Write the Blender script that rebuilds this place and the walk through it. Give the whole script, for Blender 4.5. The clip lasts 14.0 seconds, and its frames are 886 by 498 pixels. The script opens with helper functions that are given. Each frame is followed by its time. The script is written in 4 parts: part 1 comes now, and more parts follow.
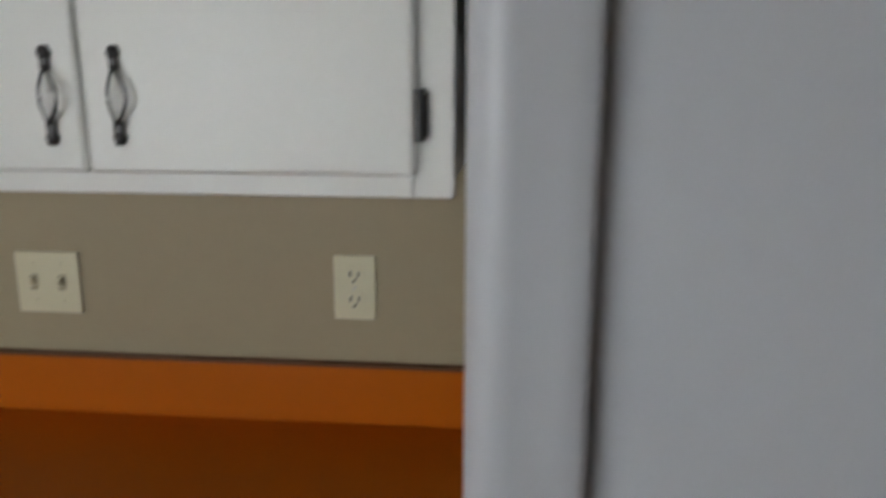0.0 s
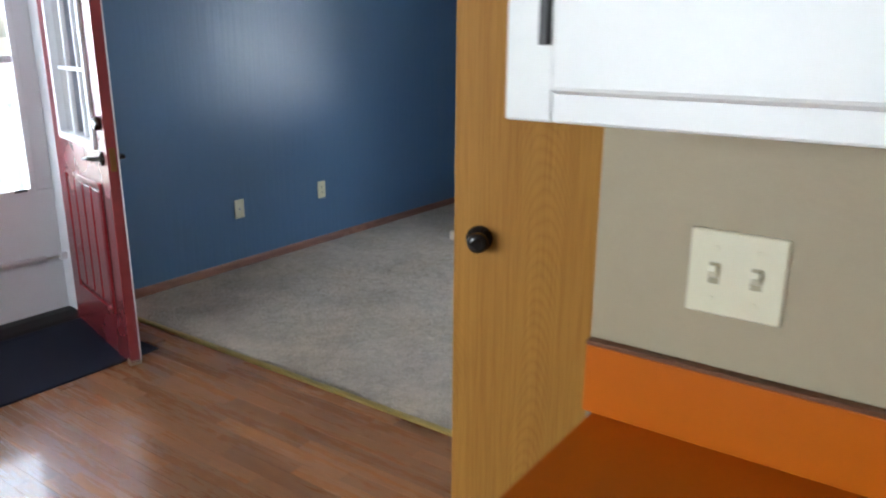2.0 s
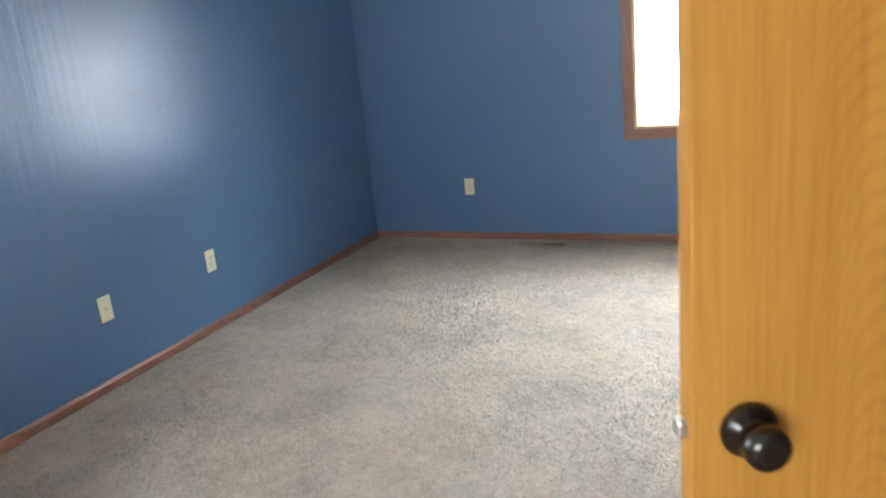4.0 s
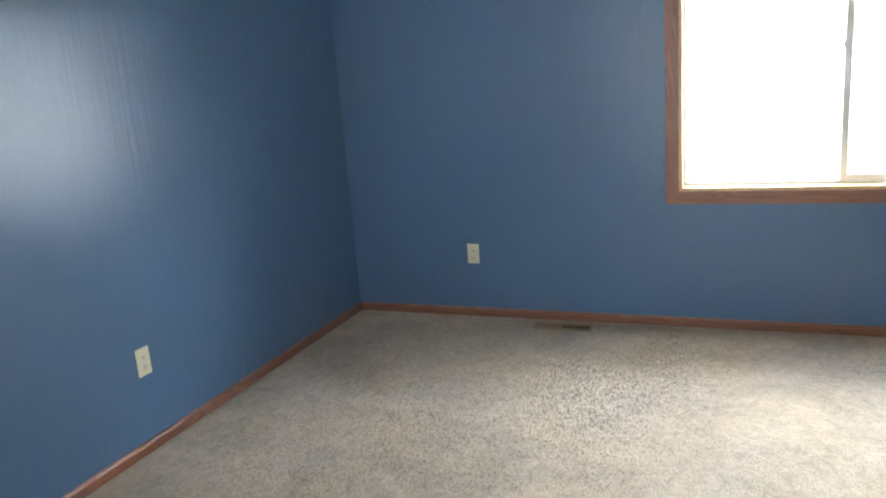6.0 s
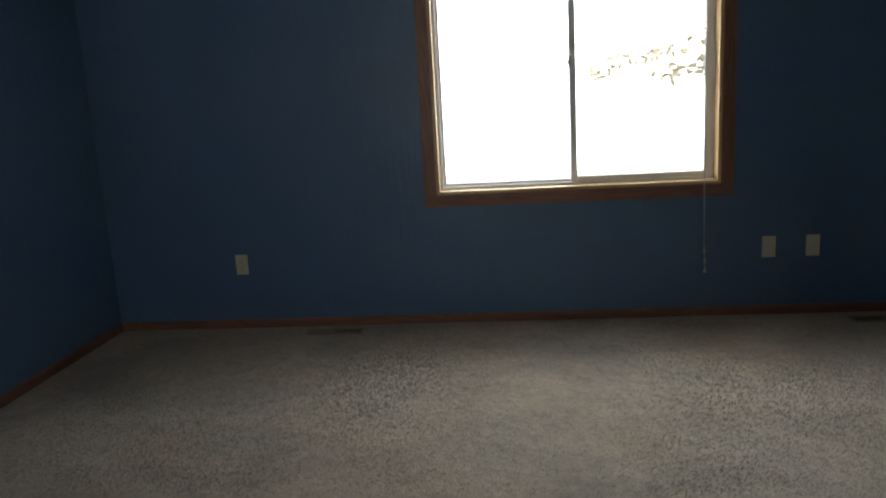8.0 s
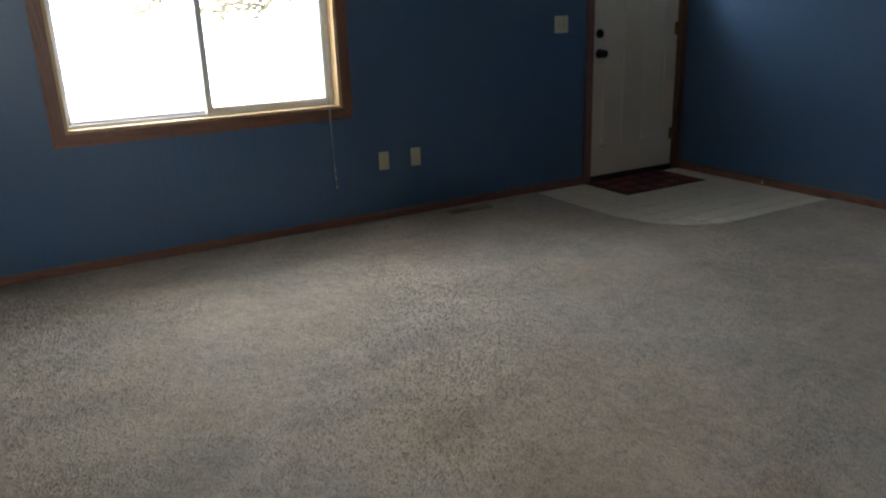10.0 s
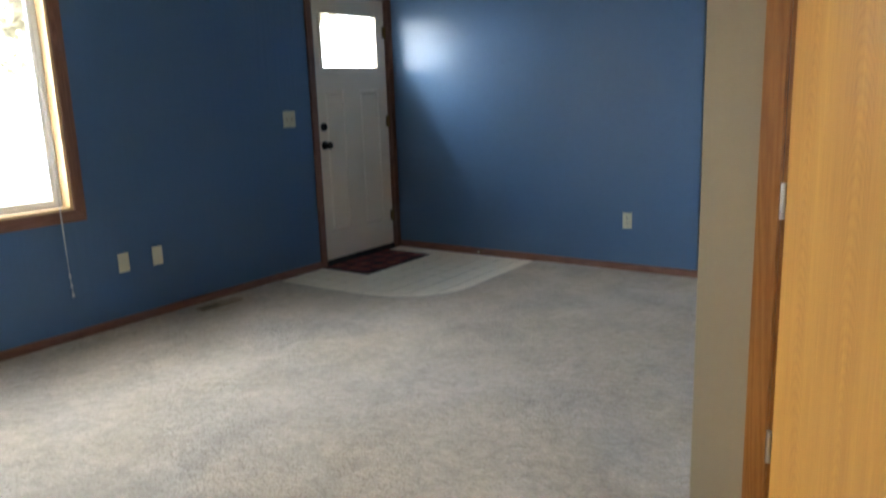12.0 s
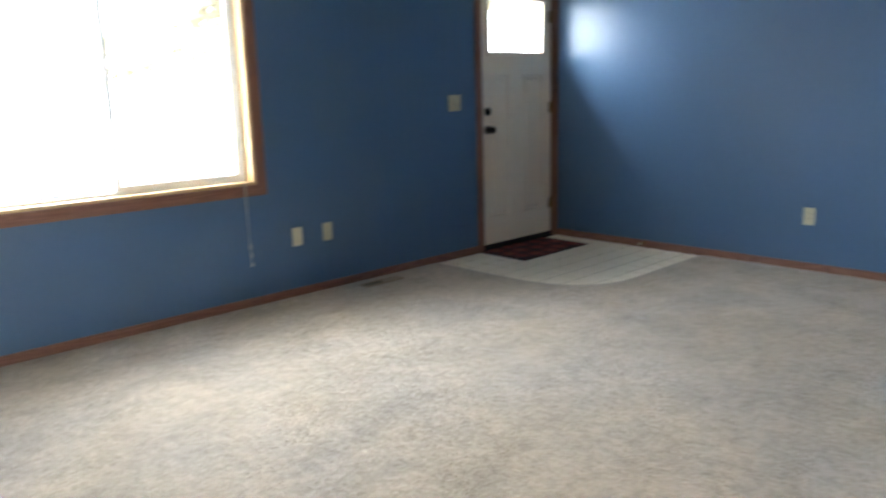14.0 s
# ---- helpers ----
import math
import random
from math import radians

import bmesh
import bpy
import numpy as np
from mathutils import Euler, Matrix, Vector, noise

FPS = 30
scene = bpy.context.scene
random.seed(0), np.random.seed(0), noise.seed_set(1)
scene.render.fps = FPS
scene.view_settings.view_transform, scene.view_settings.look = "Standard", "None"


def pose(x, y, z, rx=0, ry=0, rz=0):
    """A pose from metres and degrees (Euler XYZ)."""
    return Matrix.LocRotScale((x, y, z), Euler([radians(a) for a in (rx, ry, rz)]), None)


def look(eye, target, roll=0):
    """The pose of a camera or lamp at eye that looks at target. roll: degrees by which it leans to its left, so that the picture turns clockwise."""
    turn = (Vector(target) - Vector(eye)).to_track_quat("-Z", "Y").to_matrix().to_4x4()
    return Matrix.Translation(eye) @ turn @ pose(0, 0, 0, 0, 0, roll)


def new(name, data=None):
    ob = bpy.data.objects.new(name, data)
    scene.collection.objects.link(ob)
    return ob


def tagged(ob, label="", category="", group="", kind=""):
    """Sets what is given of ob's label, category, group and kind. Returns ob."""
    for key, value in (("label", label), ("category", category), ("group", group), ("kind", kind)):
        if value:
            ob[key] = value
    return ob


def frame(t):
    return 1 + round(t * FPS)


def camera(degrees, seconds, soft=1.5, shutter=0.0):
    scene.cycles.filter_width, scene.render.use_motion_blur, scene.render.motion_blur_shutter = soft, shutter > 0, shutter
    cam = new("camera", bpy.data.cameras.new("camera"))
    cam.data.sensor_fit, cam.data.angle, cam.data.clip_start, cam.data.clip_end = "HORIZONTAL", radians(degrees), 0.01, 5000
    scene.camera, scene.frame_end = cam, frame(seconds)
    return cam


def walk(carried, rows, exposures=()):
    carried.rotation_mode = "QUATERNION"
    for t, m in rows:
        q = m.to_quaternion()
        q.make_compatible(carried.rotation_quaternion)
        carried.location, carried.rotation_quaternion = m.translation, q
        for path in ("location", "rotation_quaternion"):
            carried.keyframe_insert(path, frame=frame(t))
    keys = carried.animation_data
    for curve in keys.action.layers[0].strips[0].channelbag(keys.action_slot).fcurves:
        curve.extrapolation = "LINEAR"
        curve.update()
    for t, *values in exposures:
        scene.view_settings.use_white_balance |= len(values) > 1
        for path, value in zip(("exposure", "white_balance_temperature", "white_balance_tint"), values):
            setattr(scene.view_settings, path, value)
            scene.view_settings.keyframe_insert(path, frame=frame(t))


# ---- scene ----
cam = camera(61.3, 14.0, soft=2.1, shutter=0.4)
PATH = [
    (0, (4.118, -1.579, 1.443), (3.931, 0.361, 0.994), 0.1),
    (0.2, (4.078, -1.588, 1.421), (3.794, 0.32, 0.893), 0.3),
    (0.5, (4.018, -1.593, 1.383), (3.529, 0.261, 0.812), -0.6),
    (1, (3.892, -1.579, 1.361), (3.085, 0.141, 0.736), -1.1),
    (1.5, (3.753, -1.467, 1.377), (2.727, 0.158, 0.825), -0.7),
    (2, (3.586, -1.349, 1.383), (2.475, 0.222, 0.836), 0.4),
    (2.5, (3.351, -1.26, 1.39), (2.256, 0.326, 0.856), -2.6),
    (3, (3.096, -1.035, 1.376), (1.997, 0.546, 0.837), -3.0),
    (3.5, (2.882, -0.899, 1.367), (1.872, 0.752, 0.863), -2.2),
    (4, (2.697, -0.695, 1.355), (1.9, 1.061, 0.827), -5.6),
    (4.2, (2.642, -0.622, 1.353), (1.79, 1.134, 0.918), -3.5),
    (6.3, (2.203, 0.15, 1.406), (1.494, 1.964, 0.952), -4.6),
    (6.5, (2.255, 0.126, 1.408), (1.59, 1.959, 0.962), -4.6),
    (7, (2.384, 0.098, 1.289), (2.097, 2.037, 0.894), -2.9),
    (7.5, (2.384, 0.068, 1.243), (2.185, 2.023, 0.87), -2.7),
    (8, (2.327, 0.031, 1.264), (2.138, 1.981, 0.861), -3.2),
    (8.5, (2.161, -0.074, 1.385), (2.424, 1.825, 0.815), -3.1),
    (8.7, (2.123, -0.126, 1.388), (2.566, 1.742, 0.828), -3.1),
    (10.8, (1.474, -0.157, 1.203), (2.603, 1.375, 0.589), -1.3),
    (11, (1.454, -0.085, 1.23), (2.657, 1.395, 0.629), -1.2),
    (11.5, (1.435, -0.064, 1.253), (2.827, 1.241, 0.653), 1.1),
    (12, (1.264, 0.018, 1.289), (2.855, 1.16, 0.883), -2.0),
    (12.5, (1.186, 0.046, 1.294), (2.834, 1.148, 1.029), -1.8),
    (13, (1.177, 0.045, 1.29), (2.871, 1.077, 1.033), -1.2),
    (13.5, (1.205, 0.054, 1.286), (2.81, 1.199, 0.953), -2.1),
    (14, (1.194, 0.141, 1.238), (2.539, 1.562, 0.824), -1.6),
]
EXPOSURES = [(0.0, -0.35, 6500, 10), (0.5, 0.05, 6500, 10), (1.0, 0.65, 6300, 10), (1.5, 0.7, 6150, 10), (2.0, 0.65, 6000, 10), (3.0, 1.1, 6000, 10), (3.5, 1.45, 6200, 10), (4.2, 1.5, 6450, 10), (6.3, 1.25, 6600, 10), (6.5, 1.15, 6600, 10), (7.0, 0.4, 6800, 10), (7.5, -0.5, 6800, 10), (8.0, -0.95, 6800, 10), (8.7, -1.1, 6800, 10), (10.8, 0.15, 6450, 10), (11.5, 0.4, 6450, 10), (12.0, 0.8, 6450, 10), (12.5, 1.1, 6450, 10), (13.0, 1.15, 6450, 10), (13.5, 1.3, 6450, 10), (14.0, 1.15, 6450, 10)]
walk(cam, [(t, look(eye, target, roll)) for t, eye, target, roll in PATH], EXPOSURES)

# ---- world, sun, exposure ----
world = bpy.data.worlds.new("world")
scene.world = world
world.use_nodes = True
wn = world.node_tree
sky = wn.nodes.new("ShaderNodeTexSky")
sky.sky_type, sky.sun_disc = "NISHITA", False
sky.sun_elevation, sky.sun_rotation = radians(47), radians(90)
wn.links.new(sky.outputs[0], wn.nodes["Background"].inputs[0])
wn.nodes["Background"].inputs[1].default_value = 0.12
sun_data = bpy.data.lights.new("sun", "SUN")
sun_data.energy, sun_data.angle, sun_data.color = 5.0, radians(0.6), (1.0, 0.95, 0.88)
sun = new("sun", sun_data)
sun.matrix_world = look((0, 0, 30), (-20.0, 0.6, 30 - 21.5))

# ---- materials ----
def material(name, color, rough=0.5, spec=0.5, metal=0.0, var=0.08, scale=6.0, bump=0.0, bump_scale=200.0, fine=0.05, coat=0.0, stretch=(1, 1, 1), worn=0.14, wave=0.0):
    """Principled paint or similar: broad stains and fine grain in colour and roughness, and fine relief."""
    m = bpy.data.materials.new(name)
    m.use_nodes = True
    nt = m.node_tree
    b = nt.nodes["Principled BSDF"]
    tc = nt.nodes.new("ShaderNodeTexCoord")
    mp = nt.nodes.new("ShaderNodeMapping")
    mp.inputs["Scale"].default_value = stretch
    nt.links.new(tc.outputs["Object"], mp.inputs[0])
    n1 = nt.nodes.new("ShaderNodeTexNoise")
    n1.inputs["Scale"].default_value, n1.inputs["Detail"].default_value = scale, 4
    n2 = nt.nodes.new("ShaderNodeTexNoise")
    n2.inputs["Scale"].default_value, n2.inputs["Detail"].default_value = scale * 18, 3
    for n in (n1, n2):
        nt.links.new(mp.outputs[0], n.inputs["Vector"])
    add = nt.nodes.new("ShaderNodeMath"); add.operation = "MULTIPLY_ADD"
    add.inputs[1].default_value, add.inputs[2].default_value = 2 * var, 1 - var
    nt.links.new(n1.outputs["Fac"], add.inputs[0])
    add2 = nt.nodes.new("ShaderNodeMath"); add2.operation = "MULTIPLY_ADD"
    add2.inputs[1].default_value = 2 * fine
    nt.links.new(n2.outputs["Fac"], add2.inputs[0])
    nt.links.new(add.outputs[0], add2.inputs[2])
    mul = nt.nodes.new("ShaderNodeVectorMath"); mul.operation = "SCALE"
    mul.inputs[0].default_value = color
    nt.links.new(add2.outputs[0], mul.inputs["Scale"])
    nt.links.new(mul.outputs[0], b.inputs["Base Color"])
    r = nt.nodes.new("ShaderNodeMath"); r.operation = "MULTIPLY_ADD"
    r.inputs[1].default_value, r.inputs[2].default_value = worn, max(rough - worn / 2, 0.02)
    nt.links.new(n1.outputs["Fac"], r.inputs[0])
    nt.links.new(r.outputs[0], b.inputs["Roughness"])
    b.inputs["Metallic"].default_value = metal
    b.inputs["Specular IOR Level"].default_value = spec
    b.inputs["Coat Weight"].default_value = coat
    if bump:
        n3 = nt.nodes.new("ShaderNodeTexNoise")
        n3.inputs["Scale"].default_value, n3.inputs["Detail"].default_value = bump_scale, 3
        nt.links.new(mp.outputs[0], n3.inputs["Vector"])
        bp = nt.nodes.new("ShaderNodeBump")
        bp.inputs["Strength"].default_value, bp.inputs["Distance"].default_value = bump, 0.003
        nt.links.new(n3.outputs["Fac"], bp.inputs["Height"])
        nt.links.new(bp.outputs[0], b.inputs["Normal"])
        if wave:
            # roller marks: upright streaks under the fine texture
            mq = nt.nodes.new("ShaderNodeMapping"); mq.inputs["Scale"].default_value = (1, 1, 0.06)
            nt.links.new(tc.outputs["Object"], mq.inputs[0])
            n4 = nt.nodes.new("ShaderNodeTexNoise")
            n4.inputs["Scale"].default_value, n4.inputs["Detail"].default_value = 34.0, 1
            nt.links.new(mq.outputs[0], n4.inputs["Vector"])
            b2 = nt.nodes.new("ShaderNodeBump")
            b2.inputs["Strength"].default_value, b2.inputs["Distance"].default_value = wave, 0.0017
            nt.links.new(n4.outputs["Fac"], b2.inputs["Height"])
            nt.links.new(b2.outputs[0], bp.inputs["Normal"])
    return m


def wood(name, light, dark, along="Z", rough=0.35, grain=1.0, plank=False, coat=0.0):
    """Wood with long grain and cathedral figure along one axis; planks differ one from another."""
    m = bpy.data.materials.new(name)
    m.use_nodes = True
    nt = m.node_tree
    b = nt.nodes["Principled BSDF"]
    tc = nt.nodes.new("ShaderNodeTexCoord")
    info = nt.nodes.new("ShaderNodeObjectInfo")
    off = nt.nodes.new("ShaderNodeVectorMath"); off.operation = "MULTIPLY_ADD"
    off.inputs[1].default_value = (1, 1, 1)
    shift = nt.nodes.new("ShaderNodeVectorMath"); shift.operation = "SCALE"
    shift.inputs[0].default_value = (13.0, 7.0, 9.0)
    nt.links.new(info.outputs["Random"], shift.inputs["Scale"])
    nt.links.new(tc.outputs["Object"], off.inputs[0])
    nt.links.new(shift.outputs[0], off.inputs[2])
    s = {"X": (0.07, 1, 1), "Y": (1, 0.07, 1), "Z": (1, 1, 0.07)}[along]
    mp = nt.nodes.new("ShaderNodeMapping"); mp.inputs["Scale"].default_value = s
    nt.links.new(off.outputs[0], mp.inputs[0])
    broad = nt.nodes.new("ShaderNodeTexNoise")
    broad.inputs["Scale"].default_value, broad.inputs["Detail"].default_value, broad.inputs["Distortion"].default_value = 6 * grain, 2, 0.4
    nt.links.new(mp.outputs[0], broad.inputs["Vector"])
    # growth rings: contour lines of the broad field
    ring = nt.nodes.new("ShaderNodeMath"); ring.operation = "MULTIPLY"; ring.inputs[1].default_value = 26.0
    if plank:
        ring.inputs[1].default_value = 9.0
    nt.links.new(broad.outputs["Fac"], ring.inputs[0])
    fr = nt.nodes.new("ShaderNodeMath"); fr.operation = "PINGPONG"; fr.inputs[1].default_value = 1.0
    nt.links.new(ring.outputs[0], fr.inputs[0])
    fine = nt.nodes.new("ShaderNodeTexNoise")
    fine.inputs["Scale"].default_value, fine.inputs["Detail"].default_value = 150 * grain, 4
    nt.links.new(mp.outputs[0], fine.inputs["Vector"])
    mix = nt.nodes.new("ShaderNodeMath"); mix.operation = "MULTIPLY_ADD"; mix.inputs[1].default_value = 0.24 if plank else 0.38
    nt.links.new(fr.outputs[0], mix.inputs[0])
    half = nt.nodes.new("ShaderNodeMath"); half.operation = "MULTIPLY"; half.inputs[1].default_value = 0.62
    nt.links.new(fine.outputs["Fac"], half.inputs[0])
    nt.links.new(half.outputs[0], mix.inputs[2])
    ramp = nt.nodes.new("ShaderNodeValToRGB")
    ramp.color_ramp.elements[0].position, ramp.color_ramp.elements[0].color = 0.10 if plank else 0.22, (*dark, 1)
    ramp.color_ramp.elements[1].position, ramp.color_ramp.elements[1].color = 0.92 if plank else 0.72, (*light, 1)
    nt.links.new(mix.outputs[0], ramp.inputs[0])
    tone = nt.nodes.new("ShaderNodeMath"); tone.operation = "MULTIPLY_ADD"
    tone.inputs[1].default_value, tone.inputs[2].default_value = (0.50, 0.78) if plank else (0.1, 0.95)
    nt.links.new(info.outputs["Random"], tone.inputs[0])
    mul = nt.nodes.new("ShaderNodeVectorMath"); mul.operation = "SCALE"
    nt.links.new(ramp.outputs[0], mul.inputs[0]); nt.links.new(tone.outputs[0], mul.inputs["Scale"])
    nt.links.new(mul.outputs[0], b.inputs["Base Color"])
    r = nt.nodes.new("ShaderNodeMath"); r.operation = "MULTIPLY_ADD"
    r.inputs[1].default_value, r.inputs[2].default_value = -0.1, rough + 0.05
    nt.links.new(mix.outputs[0], r.inputs[0]); nt.links.new(r.outputs[0], b.inputs["Roughness"])
    b.inputs["Coat Weight"].default_value = coat
    bp = nt.nodes.new("ShaderNodeBump")
    bp.inputs["Strength"].default_value, bp.inputs["Distance"].default_value = 0.12, 0.001
    nt.links.new(mix.outputs[0], bp.inputs["Height"]); nt.links.new(bp.outputs[0], b.inputs["Normal"])
    return m


def oak_veneer():
    """Flat-sawn oak veneer: columns of nested arches between bands of straight grain, with fine pores."""
    m = bpy.data.materials.new("golden_oak_veneer")
    m.use_nodes = True
    nt = m.node_tree
    b = nt.nodes["Principled BSDF"]
    def calc(op, x, y=None, z=None):
        n = nt.nodes.new("ShaderNodeMath"); n.operation = op
        for k, v in enumerate((x, y, z)):
            if v is None:
                continue
            if isinstance(v, (int, float)):
                n.inputs[k].default_value = v
            else:
                nt.links.new(v, n.inputs[k])
        return n.outputs[0]
    tc = nt.nodes.new("ShaderNodeTexCoord")
    def field(scale, detail, stretch):
        mp = nt.nodes.new("ShaderNodeMapping"); mp.inputs["Scale"].default_value = stretch
        nt.links.new(tc.outputs["Object"], mp.inputs[0])
        n = nt.nodes.new("ShaderNodeTexNoise")
        n.inputs["Scale"].default_value, n.inputs["Detail"].default_value = scale, detail
        nt.links.new(mp.outputs[0], n.inputs["Vector"])
        return n.outputs["Fac"]
    sep = nt.nodes.new("ShaderNodeSeparateXYZ")
    nt.links.new(tc.outputs["Object"], sep.inputs[0])
    bend = field(1.7, 3, (1, 1, 0.35))
    across = calc("MULTIPLY_ADD", bend, 0.34, calc("ADD", sep.outputs[0], sep.outputs[1]))
    q = calc("MULTIPLY", calc("PINGPONG", across, 0.125), 1 / 0.125)
    arch = calc("MULTIPLY", calc("MULTIPLY", q, q), 34.0)
    slow = calc("MULTIPLY", field(3.2, 4, (1, 1, 0.3)), 18.0)
    phase = calc("ADD", calc("MULTIPLY_ADD", sep.outputs[2], 62.0, arch), slow)
    ring = calc("POWER", calc("PINGPONG", phase, 1.0), 0.45)
    pores = field(170.0, 4, (1, 1, 0.035))
    bands = field(16.0, 3, (1, 1, 0.02))
    mask = calc("MINIMUM", 1.0, calc("MAXIMUM", 0.0, calc("MULTIPLY_ADD", q, -1.9, 1.35)))
    line = calc("MULTIPLY", calc("SUBTRACT", ring, 1.0), mask)
    tone = calc("MULTIPLY_ADD", line, 0.15, calc("ADD", 0.11, calc("MULTIPLY_ADD", pores, 0.46, calc("MULTIPLY", bands, 0.50))))
    ramp = nt.nodes.new("ShaderNodeValToRGB")
    ramp.color_ramp.elements[0].position, ramp.color_ramp.elements[0].color = 0.30, (0.36, 0.148, 0.024, 1)
    ramp.color_ramp.elements[1].position, ramp.color_ramp.elements[1].color = 0.82, (0.60, 0.312, 0.062, 1)
    nt.links.new(tone, ramp.inputs[0])
    nt.links.new(ramp.outputs[0], b.inputs["Base Color"])
    b.inputs["Roughness"].default_value = 0.45
    b.inputs["Specular IOR Level"].default_value = 0.3
    bp = nt.nodes.new("ShaderNodeBump")
    bp.inputs["Strength"].default_value, bp.inputs["Distance"].default_value = 0.1, 0.001
    nt.links.new(tone, bp.inputs["Height"]); nt.links.new(bp.outputs[0], b.inputs["Normal"])
    return m


def carpet_material():
    """Cut-pile carpet: tufts, trodden patches where the pile leans, faint soil."""
    m = bpy.data.materials.new("carpet")
    m.use_nodes = True
    nt = m.node_tree
    b = nt.nodes["Principled BSDF"]
    b.inputs["Roughness"].default_value = 0.95
    b.inputs["Specular IOR Level"].default_value = 0.1
    b.inputs["Sheen Weight"].default_value = 0.25
    b.inputs["Sheen Roughness"].default_value = 0.6
    tc = nt.nodes.new("ShaderNodeTexCoord")
    def noise_tex(scale, detail, stretch=(1, 1, 1), dist=0.0):
        mp = nt.nodes.new("ShaderNodeMapping"); mp.inputs["Scale"].default_value = stretch
        mp.inputs["Rotation"].default_value = (0, 0, 0.5)
        nt.links.new(tc.outputs["Object"], mp.inputs[0])
        n = nt.nodes.new("ShaderNodeTexNoise")
        n.inputs["Scale"].default_value, n.inputs["Detail"].default_value, n.inputs["Distortion"].default_value = scale, detail, dist
        nt.links.new(mp.outputs[0], n.inputs["Vector"])
        return n.outputs["Fac"]
    patch = noise_tex(2.6, 6, (1, 1.2, 1), 0.9)
    tread = noise_tex(20, 4, (1.3, 1, 1), 0.8)
    tuft = noise_tex(95, 3, (1.5, 0.75, 1))
    def madd(a, k, c):
        n = nt.nodes.new("ShaderNodeMath"); n.operation = "MULTIPLY_ADD"; n.inputs[1].default_value = k
        nt.links.new(a, n.inputs[0])
        if isinstance(c, float):
            n.inputs[2].default_value = c
        else:
            nt.links.new(c, n.inputs[2])
        return n.outputs[0]
    v = madd(patch, 0.8, -0.115)
    v = madd(tread, 0.7, v)
    v = madd(tuft, 0.8, v)
    mul = nt.nodes.new("ShaderNodeVectorMath"); mul.operation = "SCALE"
    hue = nt.nodes.new("ShaderNodeMix"); hue.data_type = "RGBA"
    hue.inputs["A"].default_value, hue.inputs["B"].default_value = (0.415, 0.352, 0.268, 1), (0.385, 0.343, 0.290, 1)
    warm = nt.nodes.new("ShaderNodeMapRange"); warm.inputs["From Min"].default_value, warm.inputs["From Max"].default_value = 0.35, 0.65
    nt.links.new(noise_tex(1.3, 3, (1, 1, 1), 0.5), warm.inputs["Value"])
    nt.links.new(warm.outputs[0], hue.inputs["Factor"])
    nt.links.new(hue.outputs["Result"], mul.inputs[0])
    nt.links.new(v, mul.inputs["Scale"]); nt.links.new(mul.outputs[0], b.inputs["Base Color"])
    h = madd(tread, 1.5, madd(tuft, 1.0, 0.0))
    bp = nt.nodes.new("ShaderNodeBump")
    bp.inputs["Strength"].default_value, bp.inputs["Distance"].default_value = 0.6, 0.006
    nt.links.new(h, bp.inputs["Height"]); nt.links.new(bp.outputs[0], b.inputs["Normal"])
    return m


def glass_material():
    m = bpy.data.materials.new("window_glass")
    m.use_nodes = True
    b = m.node_tree.nodes["Principled BSDF"]
    b.inputs["Base Color"].default_value = (1, 1, 1, 1)
    b.inputs["Roughness"].default_value = 0.0
    b.inputs["IOR"].default_value = 1.45
    b.inputs["Transmission Weight"].default_value = 1.0
    return m


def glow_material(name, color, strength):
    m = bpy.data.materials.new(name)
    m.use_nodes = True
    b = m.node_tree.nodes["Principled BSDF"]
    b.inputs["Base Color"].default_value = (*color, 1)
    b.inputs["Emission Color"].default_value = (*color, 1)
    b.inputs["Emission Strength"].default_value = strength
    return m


def doormat_material():
    """Dark red woven mat with rows of round medallions."""
    m = bpy.data.materials.new("entry_mat_weave")
    m.use_nodes = True
    nt = m.node_tree
    b = nt.nodes["Principled BSDF"]; b.inputs["Roughness"].default_value = 0.95
    tc = nt.nodes.new("ShaderNodeTexCoord")
    v = nt.nodes.new("ShaderNodeTexVoronoi"); v.inputs["Scale"].default_value, v.inputs["Randomness"].default_value = 6.5, 0.35
    nt.links.new(tc.outputs["Object"], v.inputs["Vector"])
    ramp = nt.nodes.new("ShaderNodeValToRGB")
    cr = ramp.color_ramp
    cr.elements[0].position, cr.elements[0].color = 0.0, (0.22, 0.05, 0.03, 1)
    cr.elements[1].position, cr.elements[1].color = 1.0, (0.012, 0.012, 0.02, 1)
    for p, c in ((0.12, (0.25, 0.13, 0.07, 1)), (0.2, (0.20, 0.02, 0.02, 1)), (0.36, (0.24, 0.05, 0.04, 1)), (0.42, (0.03, 0.02, 0.025, 1)), (0.5, (0.16, 0.015, 0.02, 1)), (0.6, (0.02, 0.016, 0.02, 1))):
        e = cr.elements.new(p); e.color = c
    nt.links.new(v.outputs["Distance"], ramp.inputs[0])
    nt.links.new(ramp.outputs[0], b.inputs["Base Color"])
    n = nt.nodes.new("ShaderNodeTexNoise"); n.inputs["Scale"].default_value = 260
    nt.links.new(tc.outputs["Object"], n.inputs["Vector"])
    bp = nt.nodes.new("ShaderNodeBump"); bp.inputs["Strength"].default_value, bp.inputs["Distance"].default_value = 0.6, 0.004
    nt.links.new(n.outputs["Fac"], bp.inputs["Height"]); nt.links.new(bp.outputs[0], b.inputs["Normal"])
    return m


